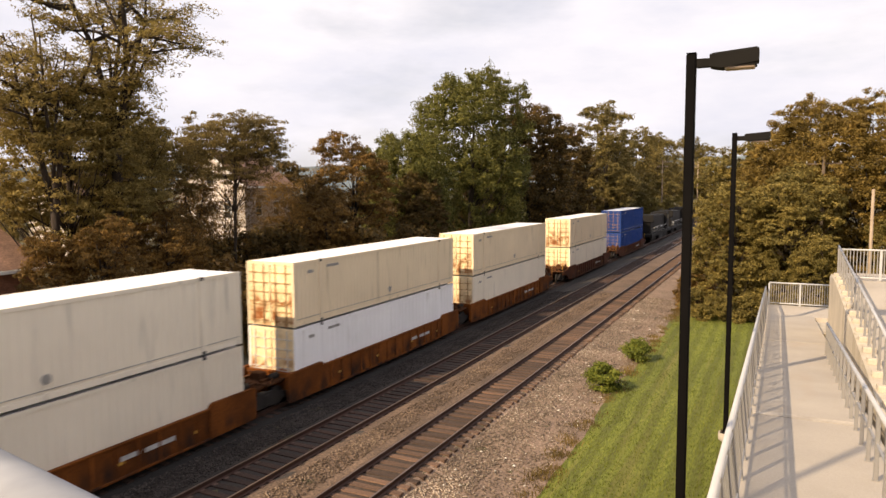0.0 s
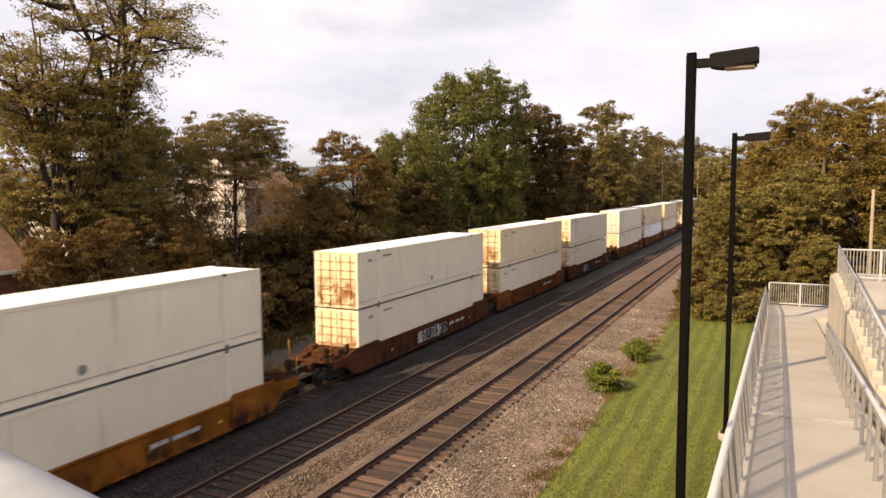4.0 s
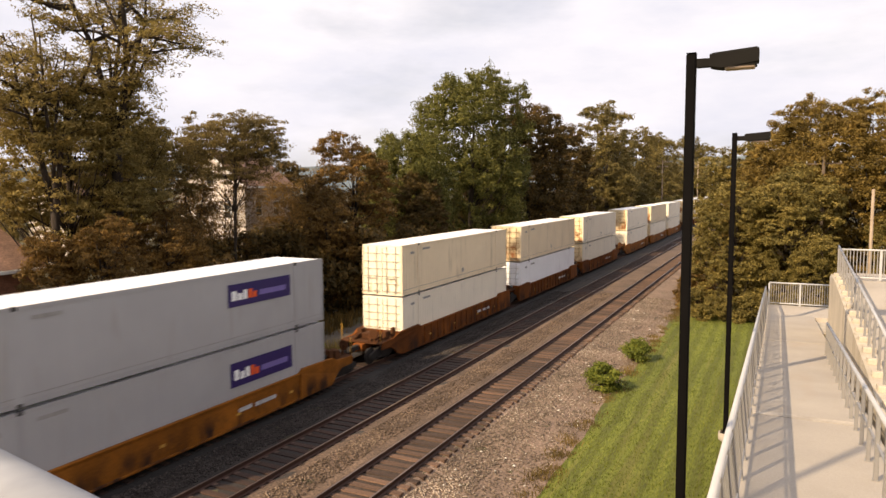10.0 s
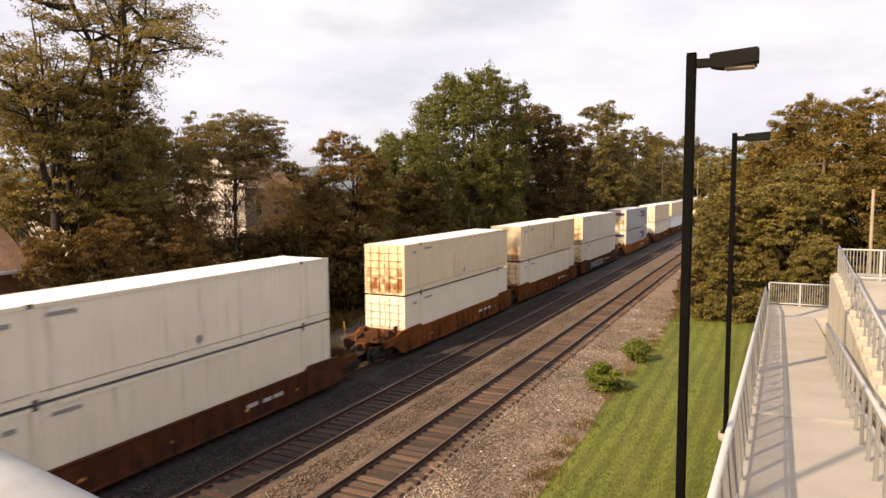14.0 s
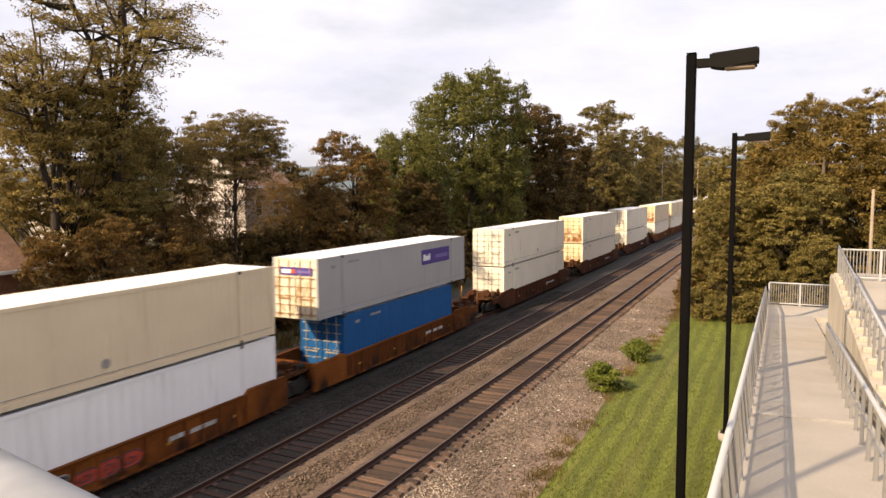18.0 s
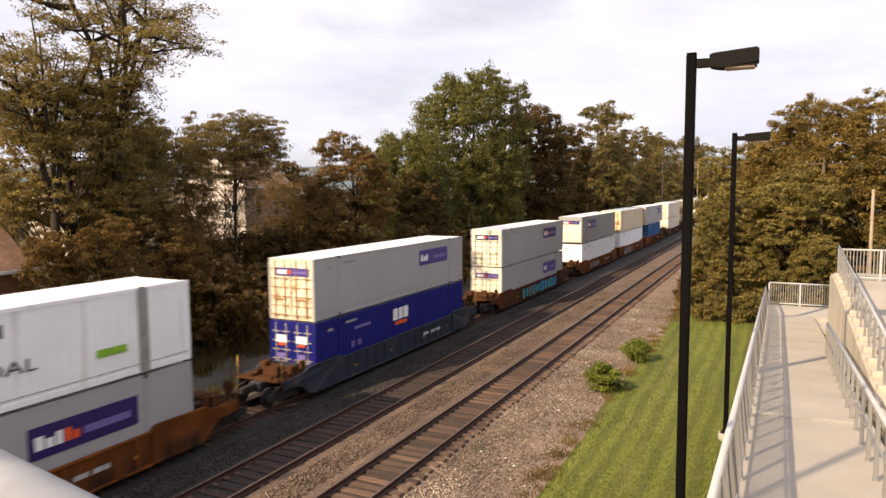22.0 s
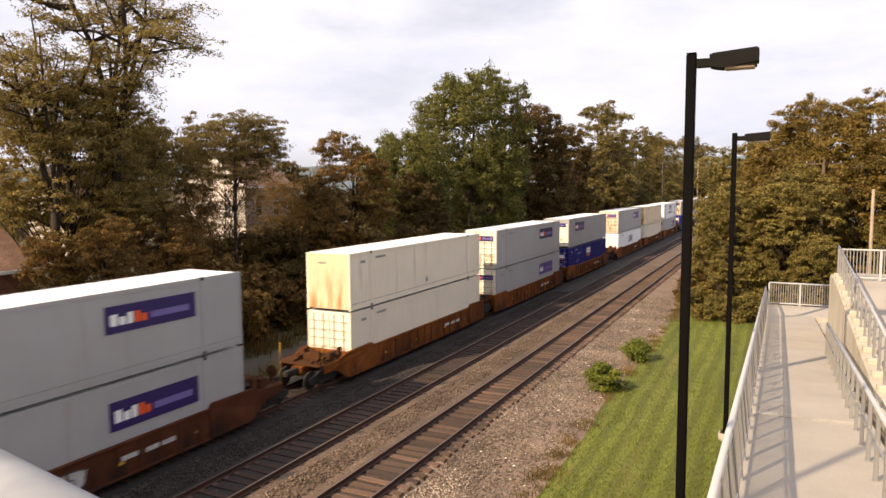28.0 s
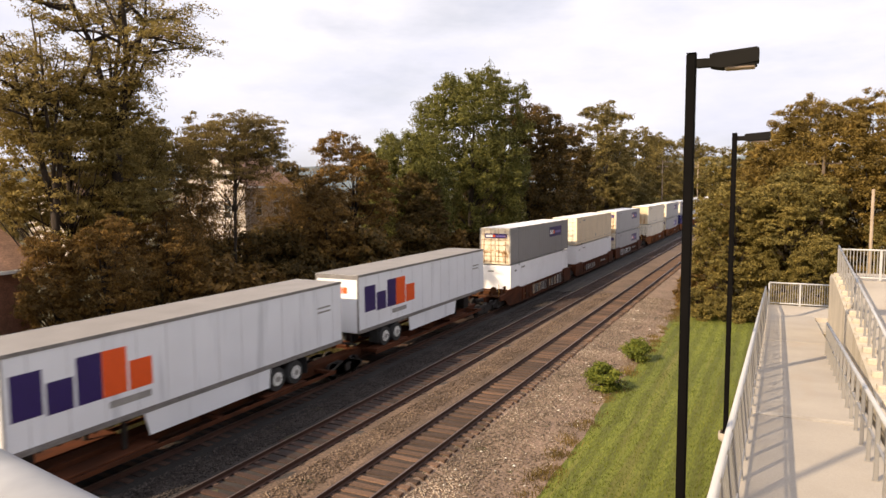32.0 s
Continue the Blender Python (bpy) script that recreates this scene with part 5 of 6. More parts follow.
def train():
    units = []
    for u, paint, ub, ur, lb, lr, jr, jf in CARS:
        w = well_car(paint, jr, jf)
        moving.append((w, u, 0.0))
        lo_len = 12.19 if lb == "csky" else CL
        lo = container(lb, lr, lo_len)
        moving.append((lo, u + (CL - lo_len) / 2, LOW))
        up = container(ub, ur)
        moving.append((up, u, UP))
        units.append((w, lo, up))
    for i, (w, lo, up) in enumerate(units):
        ub, lb = CARS[i][2], CARS[i][4]
        spot = (2.3, 5.9) if i in (23, 29) else (10.1, 13.8)
        if ub in ("cgrey", "cdark"):
            parcel_logo(up, spot[0], 1.5, spot[1], 2.38, i in (21, 25, 28))
            door_logo(up, i in (21, 25, 28))
        if lb == "cgrey":
            parcel_logo(lo, 10.1, 1.3, 13.8, 2.25, i in (24, 30))
            door_logo(lo, i in (24,))
        if lb == "cblue":
            for y, z, wd, hg, m in ((7.0, 1.75, 0.5, 0.62, "white"), (7.6, 1.75, 0.45, 0.62, "white"), (8.15, 1.75, 0.5, 0.62, "white"), (7.2, 1.45, 1.3, 0.2, "orange"), (3.2, 2.0, 1.5, 0.14, "lilac"), (2.9, 1.15, 0.3, 0.3, "lilac"), (3.5, 1.15, 0.3, 0.3, "lilac")):
                decal(lo, M[m], y, z, y + wd, z + hg, "plain white and orange marks", 0.02)
            for x in (-0.9, 0.25):
                p = part("door_mark", boxes((x, -0.045, 1.85, x + 0.6, -0.036, 2.2)), M["white"], lo, "white mark on a blue door")
                part("mark", boxes((x + 0.1, -0.045, 1.7, x + 0.5, -0.036, 1.8)), M["orange"], p)
                part("mark", boxes((x + 0.05, -0.045, 1.1, x + 0.5, -0.036, 1.35)), M["lilac"], p)
    # a long run of rust down the side of one cream box
    rng = random.Random(4)
    bm = bmesh.new()
    edge = [(z, 0.07 + 0.16 * (z / CH) ** 2 + rng.uniform(-0.03, 0.03)) for z in [0.3 + 0.2 * k for k in range(13)]]
    bm.faces.new([bm.verts.new((CW / 2 + 0.007, 9.0 + w, z)) for z, w in edge] + [bm.verts.new((CW / 2 + 0.007, 9.0 - w * 0.8, z)) for z, w in reversed(edge)])
    part("rust_run", bm, M["run"], units[16][2], "brown run of rust down the side")
    # the white box with dark bars, a green mark and a word
    w, lo, up = units[26]
    for y in (1.98, CL - 1.98):
        part("post_cover", boxes((CW / 2 + 0.005, y - 0.2, 0.02, CW / 2 + 0.014, y + 0.2, CH - 0.05)), M["greydecal"], up, "dark grey post")
    decal(up, M["black"], 6.2, 2.05, 9.6, 2.42, "black plain mark over the word", 0.012)
    decal(up, M["pale"], 6.5, 1.62, 9.2, 2.2, "silver plain mark", 0.016)
    decal(up, M["black"], 6.3, 1.62, 6.5, 2.05, lift=0.012)
    word(up, "INTERMODAL", 5.4, 0.98, 0.82, M["black"], "black painted word")
    decal(up, M["green"], 12.4, 0.85, 13.5, 1.1, "green painted mark", 0.014)
    # the white box with slanted black marks
    w, lo, up = units[28]
    for k in range(3):
        y = 6.6 + k * 0.95
        bm = bmesh.new()
        f = [bm.verts.new((CW / 2 + 0.016, a, b)) for a, b in ((y, 1.3), (y + 0.55, 1.3), (y + 0.95, 2.2), (y + 0.4, 2.2))]
        bm.faces.new(f)
        part("mark", bm, M["black"], lo, "slanted black plain mark")
    for i, seed, y0, y1, z0, z1, mats, n in ((24, 1, 4.4, 8.9, 0.15, 1.05, ("teal", "teal", "black"), 5), (24, 2, 9.0, 13.9, 0.15, 1.1, ("azure", "azure", "teal"), 5), (22, 3, 1.8, 6.6, 0.15, 1.0, ("black", "pale", "black"), 6), (22, 4, 6.8, 9.2, 0.3, 0.9, ("redspray",), 3),
                                           (7, 5, 6.2, 10.0, 0.2, 1.0, ("pale", "black"), 4), (32, 6, 2.0, 9.0, 0.2, 1.05, ("pale", "white", "pale"), 7), (15, 7, 4.5, 9.5, 0.2, 1.0, ("pale", "pale", "black"), 5), (15, 8, 3.2, 4.2, 0.2, 1.0, ("azure",), 1),
                                           (5, 9, 5.0, 7.0, 0.2, 1.0, ("pale", "azure"), 2), (23, 10, 3.2, 7.4, 0.3, 0.95, ("pale", "black"), 5), (33, 11, 3.6, 7.6, 0.3, 0.9, ("black", "pale"), 4), (34, 12, 5.0, 15.2, 0.22, 1.1, ("tanspray", "black", "tanspray", "pale", "black", "welldark"), 13)):
        spray(units[i][0], seed, y0, y1, z0, z1, mats, n)


train()


def trailer(label, turned, mark):
    """A road trailer; turned: wheels at the leading end of the train; mark: where its large mark begins."""
    ry = (lambda a: 16.1 - a) if turned else (lambda a: a)
    t = thing("semi_trailer", label, "trailer", "trailers on the train")
    W, H0, H1, Ln = 1.295, 1.10, 4.05, 16.1
    part("box_body", soften(boxes((-W, 0.03, H0, W, Ln, H1)), 0.02), M["tsheet"], t, "cool white smooth-sided box")
    part("roof", boxes((-W + 0.03, 0.05, H1 + 0.001, W - 0.03, Ln - 0.03, H1 + 0.008)), M["troof"], t, "dull grey roof sheet")
    for sx in (-1, 1):
        x0, x1 = sorted((sx * (W - 0.01), sx * (W + 0.018)))
        part("top_rail", boxes((x0, 0.0, H1 - 0.1, x1, Ln, H1 + 0.015)), M["tframe"], t, "grey aluminium top rail")
        part("bottom_rail", boxes((x0, 0.0, H0 - 0.02, x1, Ln, H0 + 0.16)), M["tframe"], t, "grey riveted bottom rail")
        for k in range(13):
            y = 0.7 + k * 1.22
            part("panel_joint", boxes((min(x0, x1), y, H0 + 0.165, max(x0, x1) - 0.0125 * (1 if sx > 0 else 0) + 0.0, y + 0.05, H1 - 0.105)), M["tseam"], t)
        q0, q1 = sorted((sx * (W - 0.05), sx * (W + 0.0)))
        sk = bmesh.new()
        f = [[sk.verts.new((x, a, b)) for a, b in ((ry(5.3), 0.28), (ry(11.3), 0.28), (ry(11.5), H0 - 0.03), (ry(5.2), H0 - 0.03))] for x in (q0, q1)]
        sk.faces.new(f[0])
        sk.faces.new(f[1])
        for k in range(4):
            sk.faces.new((f[0][k], f[0][(k + 1) % 4], f[1][(k + 1) % 4], f[1][k]))
        part("side_skirt", sk, M["tsheet"], t, "white side skirt")
        for y in ((ry(3.5), ry(4.72)) if turned else (ry(2.65), ry(3.87))):
            tyre = part("wheel", disc((sx * (W - 0.32), y, 0.5), 0.5, 0.52, 28), M["tyre"], t, "double road wheel with a white hub")
            part("rim", disc((sx * (W - 0.045), y, 0.5), 0.29, 0.05, 20), M["rim"], tyre)
            part("hub", disc((sx * (W - 0.03), y, 0.5), 0.12, 0.1, 12), M["greydecal"], tyre)
        part("landing_leg", boxes((min(sx * 0.9, sx * 1.02), ry(12.07) - 0.07, 0.02, max(sx * 0.9, sx * 1.02), ry(12.07) + 0.07, H0)), M["under"], t)
        part("mud_flap", boxes((min(sx * 0.7, sx * 1.25), ry(2.7 if turned else 1.86) - 0.015, 0.25, max(sx * 0.7, sx * 1.25), ry(2.7 if turned else 1.86) + 0.015, 1.0)), M["tyre"], t)
    part("bogie", boxes((-0.5, ry(3.25) - 1.35, 0.55, 0.5, ry(3.25) + 1.35, H0 - 0.01)), M["under"], t)
    beam = data_of("crossmember", boxes((-W + 0.06, 0.0, H0 - 0.12, W - 0.06, 0.06, H0 - 0.001)), M["under"])
    for k in range(24):
        part("crossmember", beam, None, t, at=pose(0, 1.0 + k * 0.6, 0))
    part("kingpin_plate", boxes((-0.5, ry(15.1) - 0.5, 0.95, 0.5, ry(15.1) + 0.5, H0 - 0.125)), M["under"], t)
    fr = part("door_frame", boxes((-W, -0.02, H1 - 0.22, W, 0.028, H1), (-W, -0.02, H0, -W + 0.09, 0.028, H1 - 0.222), (W - 0.09, -0.02, H0, W, 0.028, H1 - 0.222)), M["tframe"], t, "grey rear door frame")
    part("roller_door", boxes((-W + 0.095, -0.005, H0 + 0.05, W - 0.095, 0.029, H1 - 0.224)), M["tsheet"], t, "white roll-up rear door")
    for x, wd, m in ((-0.75, 0.22, "purple"), (-0.48, 0.2, "purple"), (-0.24, 0.2, "purple"), (0.02, 0.3, "orange"), (0.36, 0.26, "orange")):
        part("mark", boxes((x, -0.012, 3.1, x + wd, -0.007, 3.42)), M[m], t, "plain mark on the rear door")
    part("bumper", boxes((-1.15, -0.05, 0.5, 1.15, 0.03, 0.6)), M["under"], t)
    for sx in (-0.8, 0.8):
        part("bumper_strut", boxes((sx - 0.04, 0.0, 0.602, sx + 0.04, 0.06, H0 - 0.022)), M["under"], t)
    # plain blocks in the colours of the large mark
    for m, y, wd, z0, z1 in (("purple", 0.0, 1.05, 2.1, 3.42), ("purple", 1.17, 0.95, 2.02, 2.98), ("purple", 2.24, 0.95, 2.02, 3.5), ("orange", 3.2, 1.0, 2.02, 3.5), ("orange", 4.3, 1.0, 2.02, 2.98)):
        y, wd = mark + y * (0.9 if turned else 1), wd * (0.9 if turned else 1)
        bm = soften(boxes((W + 0.004, y, z0, W + 0.009, y + wd, z1)), 0.002)
        part("mark", bm, M[m], t, "large plain purple block" if m == "purple" else "large plain orange block")
    part("word_bar", boxes((W + 0.004, 3.3, 1.62, W + 0.007, 4.9, 1.85)), M["greydecal"], t, "grey bar in place of a small word")
    for z in (3.0, 2.8):
        part("code_bar", boxes((W + 0.004, 14.2, z, W + 0.007, 15.2, z + 0.08)), M["greydecal"], t)
    return t


def spine_car(label, hitch, deck):
    t = thing("spine_car", label, "railway car", "cars of the train")
    part("spine", soften(boxes((-0.35, -0.8, 0.42, 0.35, CL + 0.8, 0.86)), 0.03), M["welldark"], t)
    for k, (y0, y1) in enumerate(((1.6, 5.0), (10.5, 13.2))):
        for sx in (-1, 1):
            x0, x1 = sorted((sx * 0.6, sx * 1.36))
            part("wheel_deck", soften(boxes((x0, y0, deck - 0.076, x1, y1, deck)), 0.012), M["welldark"], t)
    for y in (1.8, 3.3, 4.8, 8, 10.7, 13.0, 15.2):
        part("outrigger", boxes((-1.36, y - 0.1, deck - 0.22, 1.36, y + 0.1, deck - 0.078)), M["welldark"], t)
    for sx in (-1, 1):
        x0, x1 = sorted((sx * 1.362, sx * 1.42))
        part("side_beam", boxes((x0, 1.4, deck - 0.22, x1, 15.4, deck - 0.08)), M["welldark"], t)
    part("hitch", soften(boxes((-0.4, hitch - 0.4, 0.862, 0.4, hitch + 0.4, deck + 0.934)), 0.04), M["under"], t, "trailer hitch")
    truck(t, -0.8)
    truck(t, CL + 0.8)
    return t


def locomotive(label):
    t = thing("locomotive", label, "locomotive", "locomotives of the train")
    part("frame", soften(boxes((-1.5, 0, 1.0, 1.5, 22.0, 1.5)), 0.05), M["loco"], t)
    part("long_hood", soften(boxes((-1.0, 1.5, 1.502, 1.0, 16.0, 4.3)), 0.1, 2), M["loco"], t)
    part("radiator", soften(boxes((-1.5, 1.2, 3.4, 1.5, 5.0, 4.6)), 0.06), M["loco"], t)
    part("cab", soften(boxes((-1.5, 16.1, 1.502, 1.5, 18.8, 4.6)), 0.12, 2), M["loco"], t)
    part("nose", soften(boxes((-0.9, 18.81, 1.502, 0.9, 21.0, 3.2)), 0.15, 2), M["loco"], t)
    part("window", boxes((1.502, 16.8, 3.4, 1.512, 17.8, 4.2)), M["glass"], t)
    for y in (7.0, 10.0, 13.0):
        part("fan", disc((0, y, 4.36), 0.6, 0.12, 18, "Z"), M["under"], t)
    part("fuel_tank", soften(boxes((-1.3, 8.0, 0.25, 1.3, 13.0, 0.998)), 0.1, 2), M["loco"], t)
    for sx in (-1, 1):
        part("handrail", tube([(sx * 1.45, 0.4, 2.5), (sx * 1.45, 16.0, 2.5)], 0.025, 6), M["pale"], t)
        for k in range(9):
            part("stanchion", tube([(sx * 1.45, 0.5 + k * 1.9, 1.5), (sx * 1.45, 0.5 + k * 1.9, 2.5)], 0.022, 5), M["pale"], t)
    truck(t, 3.5)
    truck(t, 5.4)
    truck(t, 16.5)
    truck(t, 18.4)
    part("coupler", boxes((-0.13, -0.7, 0.72, 0.13, -0.002, 0.98)), M["under"], t)
    return t


def head_and_tail():
    for k in range(3):
        moving.append((locomotive("black diesel locomotive hauling the train"), 115.2 + k * 22.9, 0.0))
    for u, turned, mark, deck in ((-655.3, False, 0.55, 0.91), (-672.9, True, 0.2, 0.80)):
        moving.append((spine_car("dark rusty spine car carrying a trailer", 1.0 if turned else 15.1, deck), u, 0.0))
        moving.append((trailer("white semi-trailer with large purple and orange marks", turned, mark), u, deck))


head_and_tail()


# ---- buildings and the distance beyond the lane ----
def gable_house(name, label, x0, x1, y0, y1, zb, eave, ridge, wall, windows):
    """A house whose ridge runs along y."""
    t = thing(name, label, "house", "", pose(0, 0, 0))
    xm = (x0 + x1) / 2
    th = 0.3
    part("wall", boxes((x1 - th, y0 + th, zb, x1, y1 - th, eave)), wall, t)
    part("wall", boxes((x0, y0 + th, zb, x0 + th, y1 - th, eave)), wall, t)
    for ya, yb in ((y0, y0 + th), (y1 - th, y1)):
        bm = bmesh.new()
        f = [[bm.verts.new(p) for p in ((x0, y, zb), (x1, y, zb), (x1, y, eave), (xm, y, ridge), (x0, y, eave))] for y in (ya, yb)]
        bm.faces.new(f[0])
        bm.faces.new(f[1])
        for k in range(5):
            bm.faces.new((f[0][k], f[0][(k + 1) % 5], f[1][(k + 1) % 5], f[1][k]))
        part("gable_wall", bm, wall, t)
    for s, xe in ((1, x1), (-1, x0)):
        slope = (ridge - eave) / abs(xe - xm)
        xo, zo = xe + s * 0.45, eave - 0.45 * slope
        bm = bmesh.new()
        f = [[bm.verts.new(p) for p in ((xm, y, ridge + 0.02), (xo, y, zo + 0.02), (xo, y, zo + 0.2), (xm, y, ridge + 0.24))] for y in (y0 - 0.4, y1 + 0.4)]
        bm.faces.new(f[0])
        bm.faces.new(f[1])
        for k in range(4):
            bm.faces.new((f[0][k], f[0][(k + 1) % 4], f[1][(k + 1) % 4], f[1][k]))
        roof = part("roof", bm, M["shingle"], t, "brown shingled roof slope")
        part("gutter", boxes((min(xo, xo + s * 0.12), y0 - 0.42, zo - 0.02, max(xo, xo + s * 0.12), y1 + 0.42, zo + 0.17)), M["trim"], roof, "white gutter")
        bm = bmesh.new()
        f = [[bm.verts.new(p) for p in ((xm, y, ridge - 0.05), (xo, y, zo - 0.05), (xo, y, zo + 0.22), (xm, y, ridge + 0.26))] for y in (y0 - 0.46, y0 - 0.402)]
        bm.faces.new(f[0])
        bm.faces.new(f[1])
        for k in range(4):
            bm.faces.new((f[0][k], f[0][(k + 1) % 4], f[1][(k + 1) % 4], f[1][k]))
        part("rake_board", bm, M["trim"], roof, "white rake board")
    for face, a, z in windows:
        if face == "x":
            w = part("window", boxes((x1 + 0.001, a - 0.5, z, x1 + 0.03, a + 0.5, z + 1.5)), M["trim"], t, "white framed sash window")
            part("pane", boxes((x1 + 0.031, a - 0.4, z + 0.1, x1 + 0.037, a + 0.4, z + 0.72)), M["glass"], w)
            part("pane", boxes((x1 + 0.031, a - 0.4, z + 0.78, x1 + 0.037, a + 0.4, z + 1.4)), M["glass"], w)
        else:
            w = part("window", boxes((a - 0.5, y0 - 0.03, z, a + 0.5, y0 - 0.001, z + 1.5)), M["trim"], t, "white framed sash window")
            part("pane", boxes((a - 0.4, y0 - 0.037, z + 0.1, a + 0.4, y0 - 0.031, z + 0.72)), M["glass"], w)
            part("pane", boxes((a - 0.4, y0 - 0.037, z + 0.78, a + 0.4, y0 - 0.031, z + 1.4)), M["glass"], w)
    return t


def buildings():
    gable_house("house", "cream-sided gabled house with a brown shingled roof behind trees", -54.6, -46.0, 50.9, 57.6, -1.8, 9.7, 12.8, M["siding"],
                [("x", 52.8, 6.6), ("x", 55.4, 6.6), ("y", -48.2, 6.4), ("y", -52.0, 6.4), ("y", -48.2, 3.0), ("y", -52.0, 3.0), ("x", 52.8, 3.0), ("x", 55.4, 3.0), ("y", -50.3, 9.6)])
    gable_house("brick_house", "low red-brown brick building with a brown roof and white gutter", -47.0, -38.0, -1.0, 24.8, -1.6, 5.0, 7.2, M["brick"],
                [("x", 4.0, 1.6), ("x", 10.0, 1.6), ("x", 16.0, 1.6), ("x", 21.0, 1.6)])
    gable_house("house", "small cream gabled house far behind the trees", -96, -86, 62, 74, -2, 8.0, 11.5, M["siding"], [("y", -91, 5.0)])


buildings()


def utility_pole(x, y, top, label, arms=True, mat="wood", levels=(0.6, 1.7), thick=0.17):
    g = ground_z(x)
    t = thing("utility_pole", label, "utility pole", "", pose(x, y, g - 0.2))
    h = top - g + 0.2
    part("pole", tube([(0, 0, 0), (0, 0, h)], [thick, thick * 0.72], 10), M[mat], t)
    if arms:
        for z in [h - d for d in levels]:
            arm = part("crossarm", boxes((-1.3, 0.121, z, 1.3, 0.22, z + 0.12)), M[mat], t)
            for k in (-1.15, -0.6, 0.6, 1.15):
                part("insulator", disc((k, 0.17, z + 0.19), 0.045, 0.14, 8, "Z"), M["cgrey"], arm)
    return t


utility_pole(-25.6, 172, 15.6, "wooden utility pole with crossarms far along the line")
utility_pole(-24.0, 235, 17.0, "wooden utility pole with crossarms far along the line")
utility_pole(2.9, 60.5, 11.5, "weathered utility pole among golden trees", True, "oldwood", (0.6,))
utility_pole(5.15, 50.0, 9.06, "sunlit bare wooden pole behind the landing", False, thick=0.12)


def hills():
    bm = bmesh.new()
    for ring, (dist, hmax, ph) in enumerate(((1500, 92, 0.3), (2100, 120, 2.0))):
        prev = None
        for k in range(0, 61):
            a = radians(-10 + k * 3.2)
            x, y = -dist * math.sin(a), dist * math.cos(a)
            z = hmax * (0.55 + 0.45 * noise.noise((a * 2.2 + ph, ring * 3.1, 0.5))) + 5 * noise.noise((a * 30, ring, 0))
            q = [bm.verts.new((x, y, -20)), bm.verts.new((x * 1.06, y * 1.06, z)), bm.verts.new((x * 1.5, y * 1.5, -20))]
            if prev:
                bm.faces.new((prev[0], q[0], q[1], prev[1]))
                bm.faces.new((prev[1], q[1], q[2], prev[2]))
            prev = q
    structure("backdrop", bm, M["hill"], "low wooded hills in the distance, haze in their blue-green colour")


hills()


# ---- weeds, grass and loose stones ----
def blades(name, label, seed, n, place, height, width, mat, lean=0.35):
    """Many thin blades as one object; place(rng) gives x, y and a size."""
    rng = np.random.RandomState(seed)
    verts = []
    for k in range(n):
        x, y, s = place(rng)
        z = ground_z(x) + 0.03
        a, b = rng.uniform(0, math.tau), rng.uniform(0, math.tau)
        h, w = height * s * rng.uniform(0.5, 1.3), width * rng.uniform(0.6, 1.3)
        ux, uy = math.cos(a) * w, math.sin(a) * w
        lx, ly = math.cos(b) * h * lean * rng.uniform(0.2, 1), math.sin(b) * h * lean * rng.uniform(0.2, 1)
        verts += [(x - ux, y - uy, z), (x + ux, y + uy, z), (x + lx + ux * 0.2, y + ly + uy * 0.2, z + h), (x + lx - ux * 0.2, y + ly - uy * 0.2, z + h)]
    return tagged(new(name, array_mesh(name, verts, np.arange(4 * n).reshape(-1, 4), mat)), label, "plants", kind="stuff")


def tufts(centres, spread):
    def place(rng):
        x, y, s = centres[rng.randint(len(centres))]
        return x + rng.normal() * spread * s, y + rng.normal() * spread * s, s
    return place


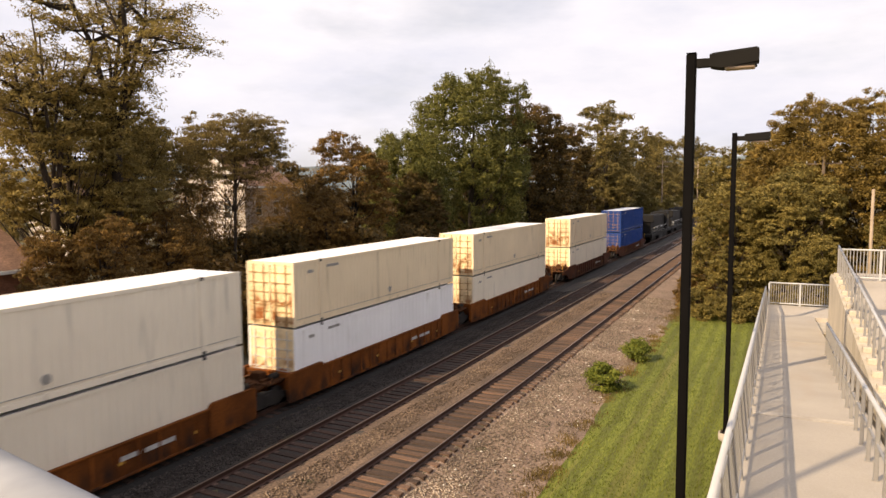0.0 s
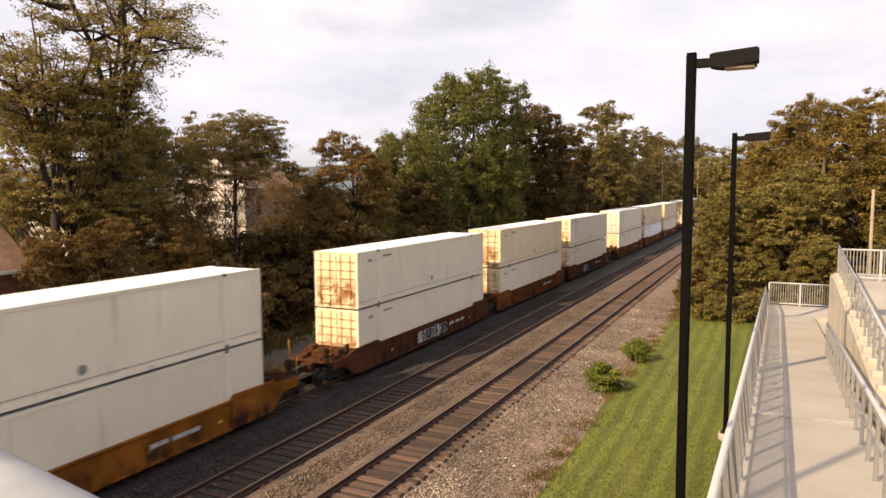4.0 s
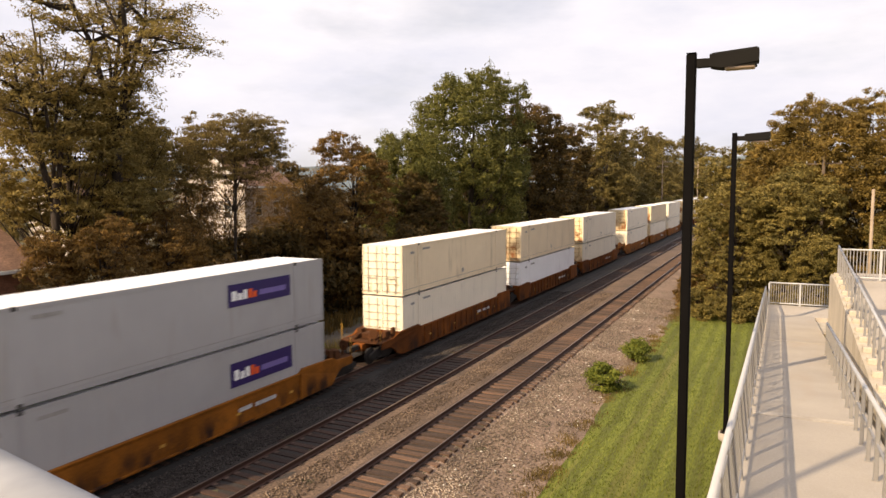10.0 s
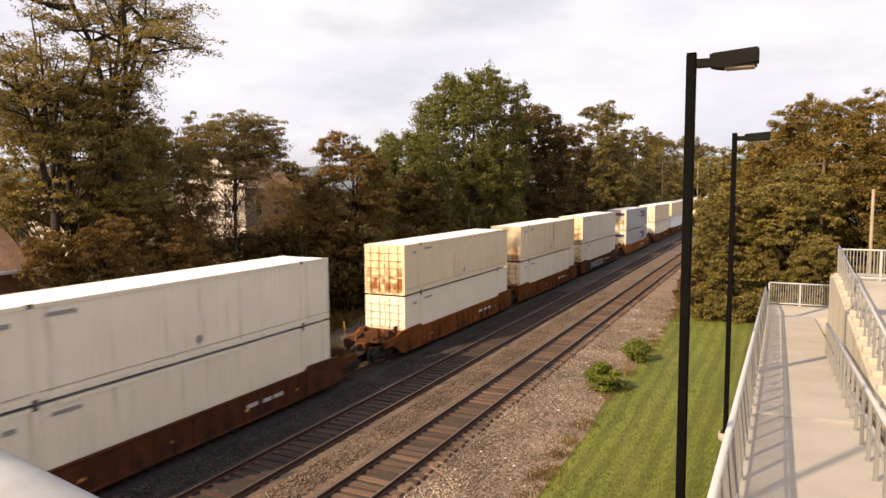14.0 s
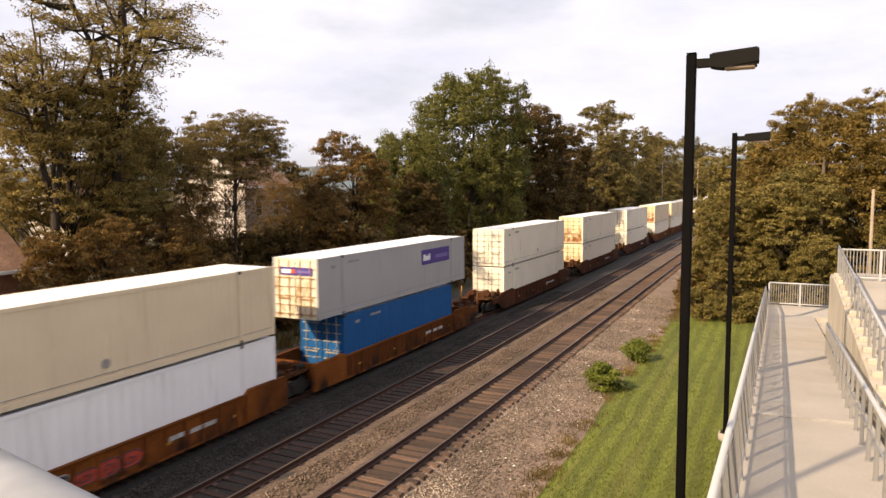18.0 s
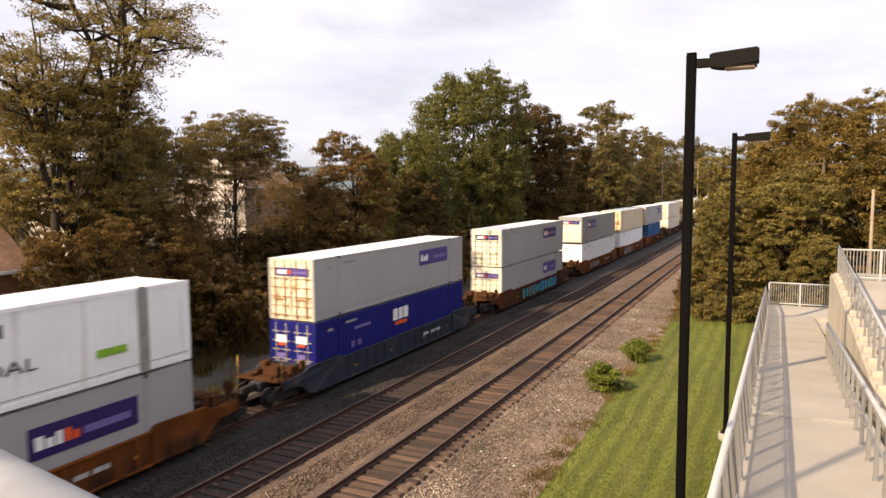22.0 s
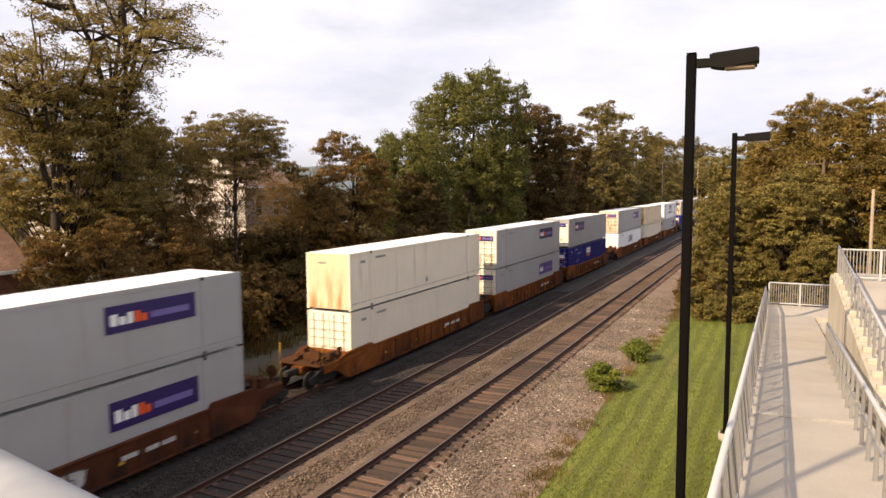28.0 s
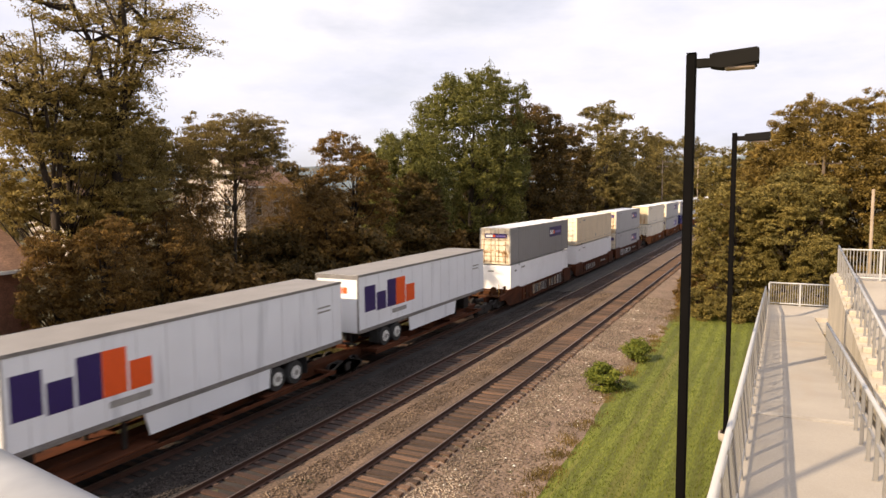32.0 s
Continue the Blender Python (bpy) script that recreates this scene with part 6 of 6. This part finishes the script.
def ground_cover():
    rng = random.Random(8)
    dry = [(rng.uniform(-25.2, -23.2), rng.uniform(8, 80), rng.uniform(0.5, 1.3)) for k in range(130)]
    blades("dry_weeds", "dry straw-coloured weeds between lane and track", 1, 9000, tufts(dry, 0.3), 0.65, 0.018, L["weed"])
    edge = [(-6.75 + rng.uniform(-0.5, 0.25), rng.uniform(16, 57), rng.uniform(0.4, 1.0)) for k in range(110)]
    blades("edge_weeds", "low weeds where the lawn meets the gravel", 2, 7000, tufts(edge, 0.26), 0.17, 0.014, L["edge"])
    blades("lawn_grass", "short grass blades of the lawn", 3, 42000, lambda r: (-6.6 + 6.0 * r.rand(), 17 + 38 * r.rand() ** 1.3, 1.0), 0.075, 0.012, L["blade"])
    bank = [(rng.uniform(-33, -28.4), rng.uniform(6, 60), rng.uniform(0.5, 1.4)) for k in range(200)]
    blades("bank_grass", "rough green-brown grass on the bank beyond the lane", 4, 12000, tufts(bank, 0.5), 0.55, 0.03, L["dark"])
    sap = tree_meshes(61, 2.9, 0.6, 0.12, 5, 60, 36, 0.06, L["bush"], stems=2, trunk=0.02, spread=0.3)
    plant("sapling", sap, -24.3, 19.3, 0, 1, "slender green sapling beside the track", "sapling", sink=0.05)
    plant("sapling", sap, -24.5, 33.0, 90, 0.8, "slender green sapling beside the track", "sapling", sink=0.05)


def stones(name, label, seed, n, bands, mat, small=0.018, large=0.055):
    """Loose stones as one object, lying in bands from one x to another."""
    rng = np.random.RandomState(seed)
    x = np.concatenate([rng.uniform(a, b, n // len(bands)) for a, b in bands])
    n = len(x)
    y = 11 + 50 * rng.rand(n) ** 1.6
    s = rng.uniform(small, large, n)
    z = np.interp(x, GX, GZ) + 0.03 + s * 0.3
    base = np.array(((1, 0, 0), (-1, 0, 0), (0, 1, 0), (0, -1, 0), (0, 0, 0.7), (0, 0, -0.7)))
    v = base[None] * s[:, None, None] * rng.uniform(0.6, 1.3, (n, 6, 1)) + np.stack([x, y, z], 1)[:, None]
    tri = np.array(((0, 2, 4), (2, 1, 4), (1, 3, 4), (3, 0, 4), (2, 0, 5), (1, 2, 5), (3, 1, 5), (0, 3, 5)))
    f = (tri[None] + 6 * np.arange(n)[:, None, None]).reshape(-1, 3)
    tagged(new(name, array_mesh(name, v.reshape(-1, 3), f, mat)), label, "stones", kind="stuff")


ground_cover()
stones("loose_stones", "loose tan stones on the gravel", 12, 21000, ((-10.2, -6.9), (-10.2, -6.9), (-10.2, -8.6)), L["pebble"])
stones("bed_stones", "loose brown stones between the two empty tracks", 18, 8000, ((-14.15, -12.9), (-14.15, -12.9)), L["bedstone"])
stones("pale_stones", "scattered pale stones on the gravel shoulder", 16, 140, ((-10.1, -7.0), (-10.1, -7.0)), L["whitestone"], 0.035, 0.075)
stones("ballast_stones", "loose grey stones on the dark ballast", 14, 14000, ((-18.3, -16.7), (-18.3, -16.7)), L["chip"], 0.022, 0.06)


# ---- motion ----
def along(t):
    """How far the train has gone after t seconds; it slows a little."""
    return 21.63 * t - 0.008 * t * t


def motions():
    for ob, u, z in moving:
        walk(ob, [(t, pose(TRACKS[0], u + along(t), z)) for t in (0.0, 8.0, 16.0, 24.0, 32.0)])


motions()
